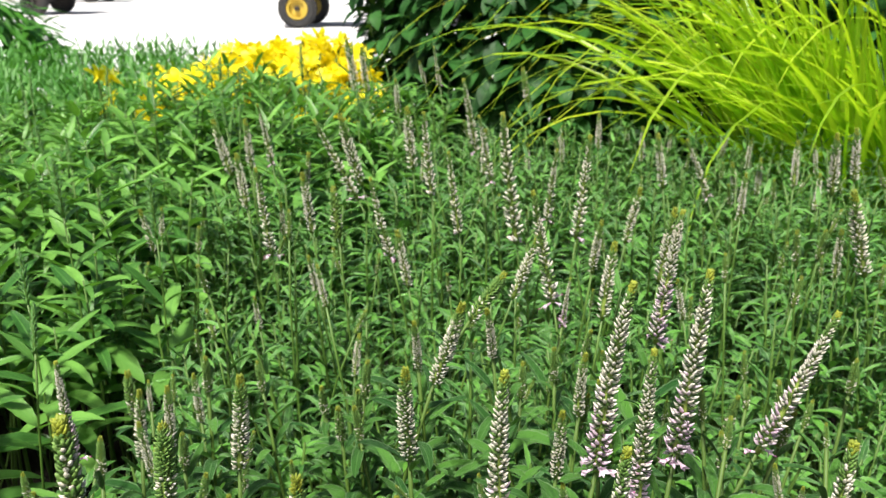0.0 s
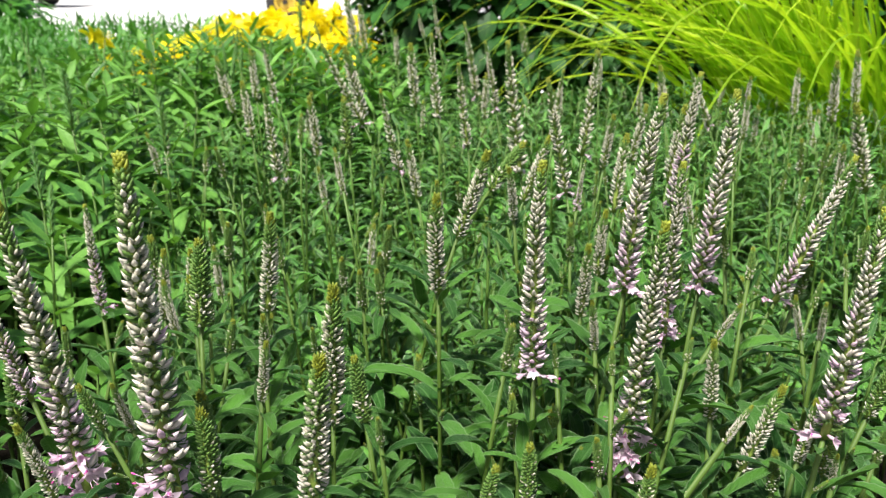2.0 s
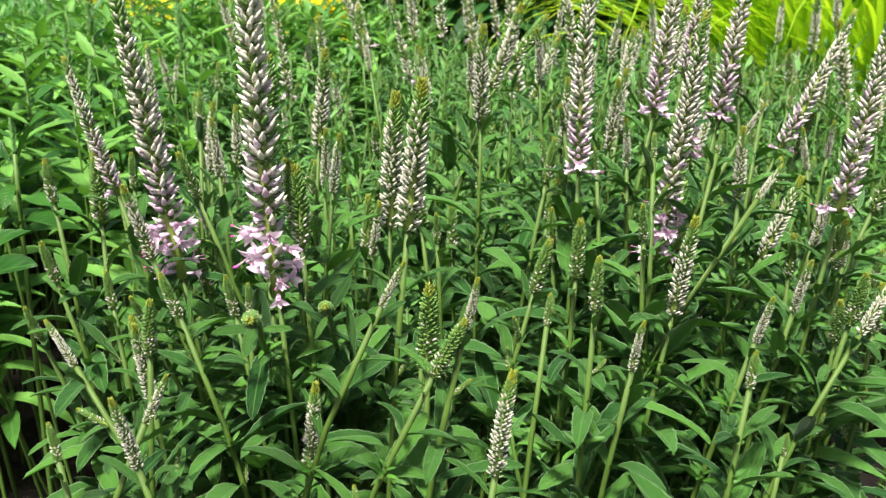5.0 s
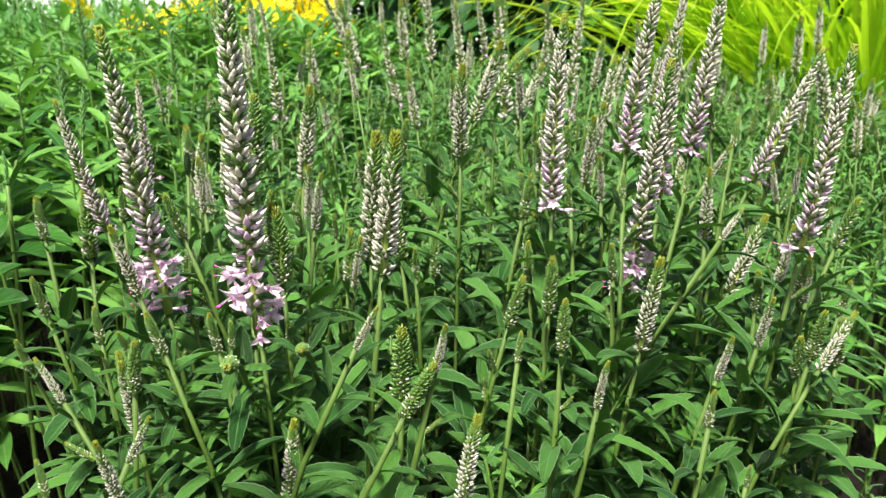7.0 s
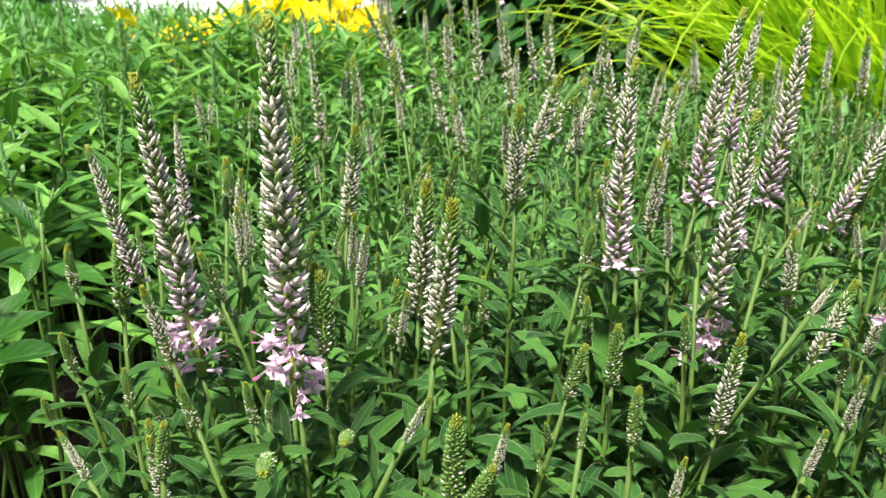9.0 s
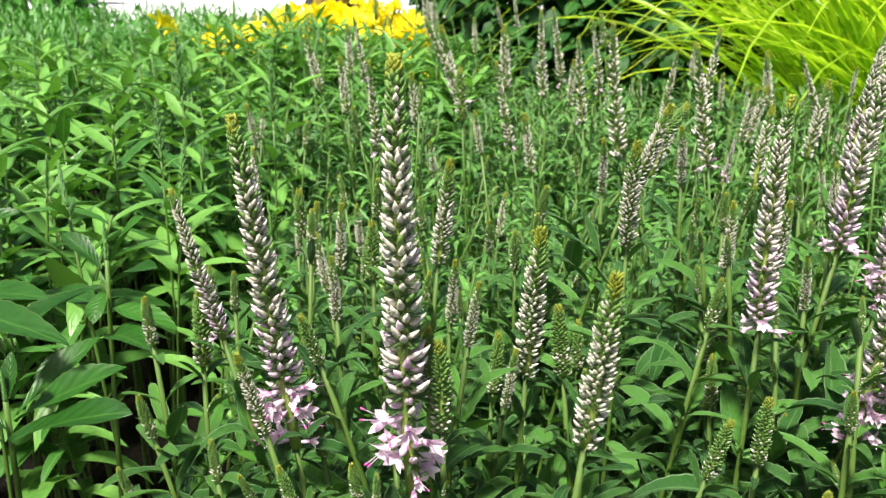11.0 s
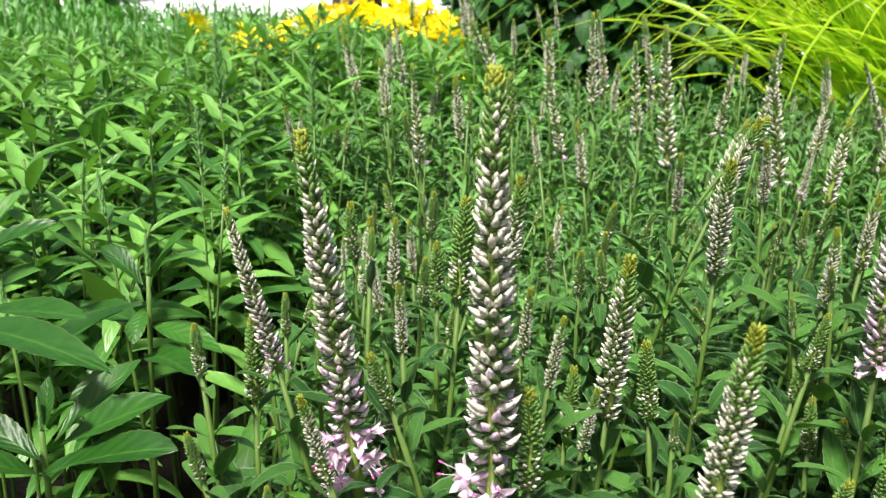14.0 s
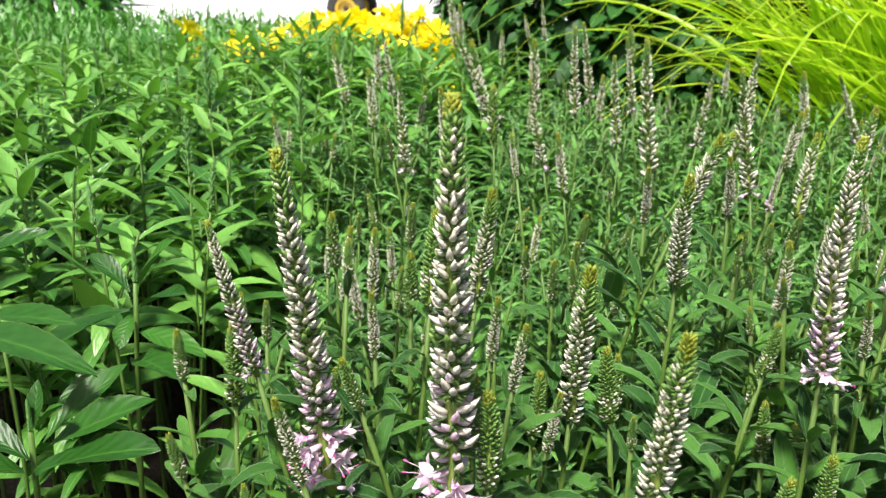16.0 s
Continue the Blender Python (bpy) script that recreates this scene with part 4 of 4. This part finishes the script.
# ---- dark shrub behind ----
def shrub(x, y, rx, ry, h, count, seed, mat, size, label, ratio=0.55):
    rng = random.Random(seed)
    ob = thing("shrub", x, y, 0, label, "shrub")
    for n in range(9):
        a = rng.uniform(0, 6.28)
        b = Build()
        top = Vector((math.cos(a) * rx * 0.7, math.sin(a) * ry * 0.7, h * rng.uniform(0.6, 0.9)))
        tube(b, bezier(Vector((math.cos(a) * 0.05, math.sin(a) * 0.05, 0)), Vector((top.x * 0.3, top.y * 0.3, h * 0.5)), top, 7), [0.012 - 0.0012 * i for i in range(8)], 6)
        part("branch", b.mesh("branch", [WOOD]), ob)
    leaves = [leaf_mesh("leaf", mat, 1.0, ratio * (0.9 + 0.1 * n), 0.4 + 0.25 * n, 0.25, 6, 0, 0.42, 0.05, 80 + n) for n in range(4)]
    joined = Build()
    for n in range(count):
        a, t = (rng.uniform(-3.6, 0.46) if n % 5 else rng.uniform(0, 6.283)), rng.random() ** 0.8
        z = h * (0.06 + 0.94 * t)
        k = math.sqrt(max(0.05, 1 - (2 * t - 0.85) ** 2 * 0.75)) * (rng.uniform(0.72, 1.0) if n % 3 else rng.uniform(0.1, 0.75)) * (1 + 0.12 * math.sin(3 * a + 5 * t))
        out = Vector((math.cos(a), math.sin(a), 0))
        p = Vector((out.x * rx * k, out.y * ry * k, z))
        m = aim(p, out + Vector((rng.uniform(-0.6, 0.6), rng.uniform(-0.6, 0.6), rng.uniform(-0.9, 0.5))), Vector((0, 0, 1)) + out * 0.5, size * rng.uniform(0.7, 1.25))
        if out.y < -0.3 and n % 18 == 1:
            part("leaf", rng.choice(leaves), ob, m)
        else:
            s = rng.uniform(0.9, 1.1)
            blade(joined, m, s, ratio * s, rng.uniform(0.3, 1.2), 0.25, 4, 0, 0, 0.42, 0.05, rng)
    part("foliage", joined.mesh("foliage", [mat]), ob, None, "", "stuff")
    return ob


shrub(0.38, 2.45, 0.62, 0.45, 1.05, 12000, 31, SHRUB, 0.068, "dense dark green shrub with large glossy oval leaves")
shrub(1.15, 1.95, 0.45, 0.40, 0.95, 6000, 32, SHRUB, 0.068, "dark green shrub with oval leaves behind the grass")
shrub(-1.72, 3.05, 0.36, 0.30, 0.56, 1500, 33, STRAP, 0.13, "low bushy plant with narrow pointed green leaves", 0.16)


# ---- yellow lilies ----
def lily_flower(seed):
    rng = random.Random(seed)
    b = Build()
    for k in range(6):
        a = k * math.pi / 3 + rng.uniform(-0.1, 0.1)
        out = Vector((math.cos(a), math.sin(a), 0))
        blade(b, aim((0, 0, 0), out * rng.uniform(0.5, 0.8) + Vector((0, 0, 1)), Vector((0, 0, 1)) - out * 0.8), 0.05, 0.018 + 0.005 * (k % 2), rng.uniform(0.8, 1.7), -0.25, 6, 0, 0, 0.55, 0.08, rng)
    bud(b, Vector((0, 0, -0.018)), Vector((0, 0, 1)), Vector((0, 1, 0)), 0.03, 0.005, 0, 5, 6, 0.0, 1.2)
    for k in range(6):
        a = k * 1.05
        tube(b, [(0, 0, 0.005), (math.cos(a) * 0.012, math.sin(a) * 0.012, 0.035)], [0.0007, 0.0005], 3, 0, False)
    return b.mesh("flower", [YELLOW])


LILY = [lily_flower(90 + n) for n in range(4)]
lr = random.Random(44)


def lily_plant(x, y, flowers, h):
    ob = thing("lily_plant", x, y, 0, "clump of bright yellow lilies in full bloom", "plant", "yellow lilies")
    for n in range(14):
        a = lr.uniform(0, 6.28)
        out = Vector((math.cos(a), math.sin(a), 0))
        b = Build()
        blade(b, aim(out * 0.02, out * lr.uniform(0.2, 0.6) + Vector((0, 0, 1)), -out + Vector((0, 0, 0.3))), lr.uniform(0.22, 0.36), 0.012, lr.uniform(0.4, 1.6), 0.3, 9, 0, 0, 0.35, 0, lr)
        part("leaf", b.mesh("leaf", [STRAP]), ob)
    for n in range(flowers):
        a, r = lr.uniform(0, 6.28), lr.uniform(0.02, 0.12)
        top = Vector((math.cos(a) * r, math.sin(a) * r, h * lr.uniform(0.80, 1.05)))
        b = Build()
        tube(b, bezier(Vector((math.cos(a) * 0.02, math.sin(a) * 0.02, 0)), Vector((top.x * 0.3, top.y * 0.3, top.z * 0.7)), top, 5), [0.003] * 6, 5)
        st = part("stem", b.mesh("stem", [STEM]), ob)
        m = Matrix.Translation(top) @ pose(0, 0, 0, lr.uniform(-10, 60), lr.uniform(-25, 25), lr.uniform(0, 360)) @ Matrix.Scale(lr.uniform(0.6, 0.85), 4)
        part("flower", lr.choice(LILY), st, m, "open yellow lily flower")


for n in range(22):
    t = n / 21
    crest = 0.375 + 0.095 * t if t < 0.7 else 0.441 - 0.16 * (t - 0.7)
    lily_plant(-0.63 + 0.42 * t + lr.uniform(-0.02, 0.02), 2.02 + lr.uniform(-0.16, 0.20), 20, crest + lr.uniform(-0.02, 0.015))
for x, y, h in ((-0.235, 1.80, 0.39), (-0.205, 1.68, 0.37), (-0.165, 1.56, 0.355)):
    lily_plant(x, y, 8, h)
lily_plant(-0.69, 1.72, 4, 0.42)


# ---- feathery edging plants ----
def tuft_mesh(seed):
    rng = random.Random(seed)
    b = Build()
    for n in range(34):
        a = rng.uniform(0, 6.28)
        out = Vector((math.cos(a), math.sin(a), 0))
        lean = out * rng.uniform(0.05, 0.6) + Vector((0, 0, 1))
        for k in range(10):
            t = 0.35 + 0.65 * k / 9
            p = out * 0.03 + lean * 0.30 * t
            a2 = rng.uniform(0, 6.28)
            o2 = Vector((math.cos(a2), math.sin(a2), 0))
            blade(b, aim(p, o2 + Vector((0, 0, 1.3)), (0, 0, 1)), rng.uniform(0.018, 0.035), 0.0045, rng.uniform(-0.3, 0.6), 0.2, 3, 0, 0, 0.5, 0, rng)
    return b.mesh("foliage", [PALE])


TUFT = [tuft_mesh(70 + n) for n in range(4)]
for n in range(70):
    x, y = lr.uniform(-1.75, -0.62), lr.uniform(1.85, 2.75)
    ob = thing("feathery_plant", x, y, 0, "soft feathery pale green edging plant", "plant", "feathery edging plants")
    part("foliage", lr.choice(TUFT), ob, pose(0, 0, 0, 0, 0, lr.uniform(0, 360)) @ Matrix.Scale(lr.uniform(1.1, 1.38), 4), "", "stuff")


# ---- carts standing on the yard ----
def ring(b, r0, r1, w, segs, mat, bulge=0.0):
    """A wheel band round the y axis, from radius r0 to r1."""
    prof = [(r0, -w), (r1 - bulge, -w), (r1, -w * 0.6), (r1, w * 0.6), (r1 - bulge, w), (r0, w)]
    verts, faces = [], []
    for k in range(segs):
        a = 2 * math.pi * k / segs
        verts += [(r * math.cos(a), y, r * math.sin(a)) for r, y in prof]
    for k in range(segs):
        k2 = (k + 1) % segs
        for i in range(6):
            j = (i + 1) % 6
            faces.append([k * 6 + i, k * 6 + j, k2 * 6 + j, k2 * 6 + i])
    b.add(verts, faces, mat)


def box(b, x0, x1, y0, y1, z0, z1, mat=0):
    v = [(x, y, z) for z in (z0, z1) for y in (y0, y1) for x in (x0, x1)]
    b.add(v, [[0, 2, 3, 1], [4, 5, 7, 6], [0, 1, 5, 4], [1, 3, 7, 5], [3, 2, 6, 7], [2, 0, 4, 6]], mat)


def cart(x, y, r, rim, body, label, length=1.7, turn=0.0):
    ob = thing("utility_cart", x, y, 0.0, label, "cart", "parked carts")
    ob.rotation_euler = (0, 0, radians(turn))
    tyre = Build()
    ring(tyre, r * 0.60, r, r * 0.32, 40, 0, r * 0.14)
    for k in range(22):
        a = 2 * math.pi * k / 22
        c, s = math.cos(a), math.sin(a)
        for sgn in (-1, 1):
            q = [(r * 0.97 * c - s * e * 0.012, sgn * f * r * 0.22, r * 0.97 * s + c * e * 0.012) for e in (-1, 1) for f in (0.1, 1.0)]
            q += [(p[0] * 1.05, p[1], p[2] * 1.05) for p in q]
            tyre.add(q, [[4, 5, 7, 6], [0, 1, 5, 4], [2, 6, 7, 3], [1, 3, 7, 5], [0, 4, 6, 2]])
    tyre_me = tyre.mesh("tyre", [TYRE], False)
    disc = Build()
    ring(disc, r * 0.42, r * 0.61, r * 0.26, 32, 0, 0.01)
    ring(disc, r * 0.10, r * 0.44, r * 0.10, 32, 0, 0.01)
    disc_me = disc.mesh("rim", [rim], False)
    hub = Build()
    ring(hub, 0.001, r * 0.14, r * 0.30, 16, 0, 0.008)
    hub_me = hub.mesh("hub", [STEEL], False)
    for wx, wy in ((0.0, 0.0), (0.03, 0.85), (length, 0.0), (length + 0.03, 0.85)):
        wheel = thing("wheel", wx, wy, r, "", "")
        wheel.parent = ob
        part("tyre", tyre_me, wheel, None, "worn black treaded tyre")
        part("rim", disc_me, wheel)
        part("hub", hub_me, wheel)
    b = Build()
    box(b, -0.3, length + 0.5, 0.12, 0.20, r * 1.75, r * 2.1)
    box(b, -0.3, length + 0.5, 0.68, 0.76, r * 1.75, r * 2.1)
    for cx in (0.0, length):
        box(b, cx - 0.03, cx + 0.03, 0.05, 0.82, r * 0.9, r * 1.1)
        box(b, cx - 0.05, cx + 0.05, 0.13, 0.19, r * 1.1, r * 1.75)
        box(b, cx - 0.05, cx + 0.05, 0.69, 0.75, r * 1.1, r * 1.75)
    box(b, -0.36, -0.31, 0.4, 0.46, r * 1.4, r * 2.3)
    part("chassis", b.mesh("chassis", [STEEL], False), ob)
    b = Build()
    z0 = r * 2.1
    box(b, -0.35, length + 0.55, -0.02, 0.90, z0, z0 + 0.04)
    box(b, -0.35, length + 0.55, -0.02, 0.02, z0 + 0.04, z0 + 0.34)
    box(b, -0.35, length + 0.55, 0.86, 0.90, z0 + 0.04, z0 + 0.34)
    box(b, -0.35, -0.31, 0.02, 0.86, z0 + 0.04, z0 + 0.34)
    box(b, length + 0.51, length + 0.55, 0.02, 0.86, z0 + 0.04, z0 + 0.34)
    part("tray", b.mesh("tray", [body], False), ob)


cart(-1.75, 9.9, 0.22, RIM, STEEL, "dark utility cart with yellow wheel rims on the concrete yard")
cart(-7.93, 12.7, 0.20, STEEL, RUST, "brown-red utility cart with black wheels on the yard", 1.75)
cart(-8.42, 17.9, 0.22, STEEL, STEEL, "dark utility cart far back on the yard", 0.9)
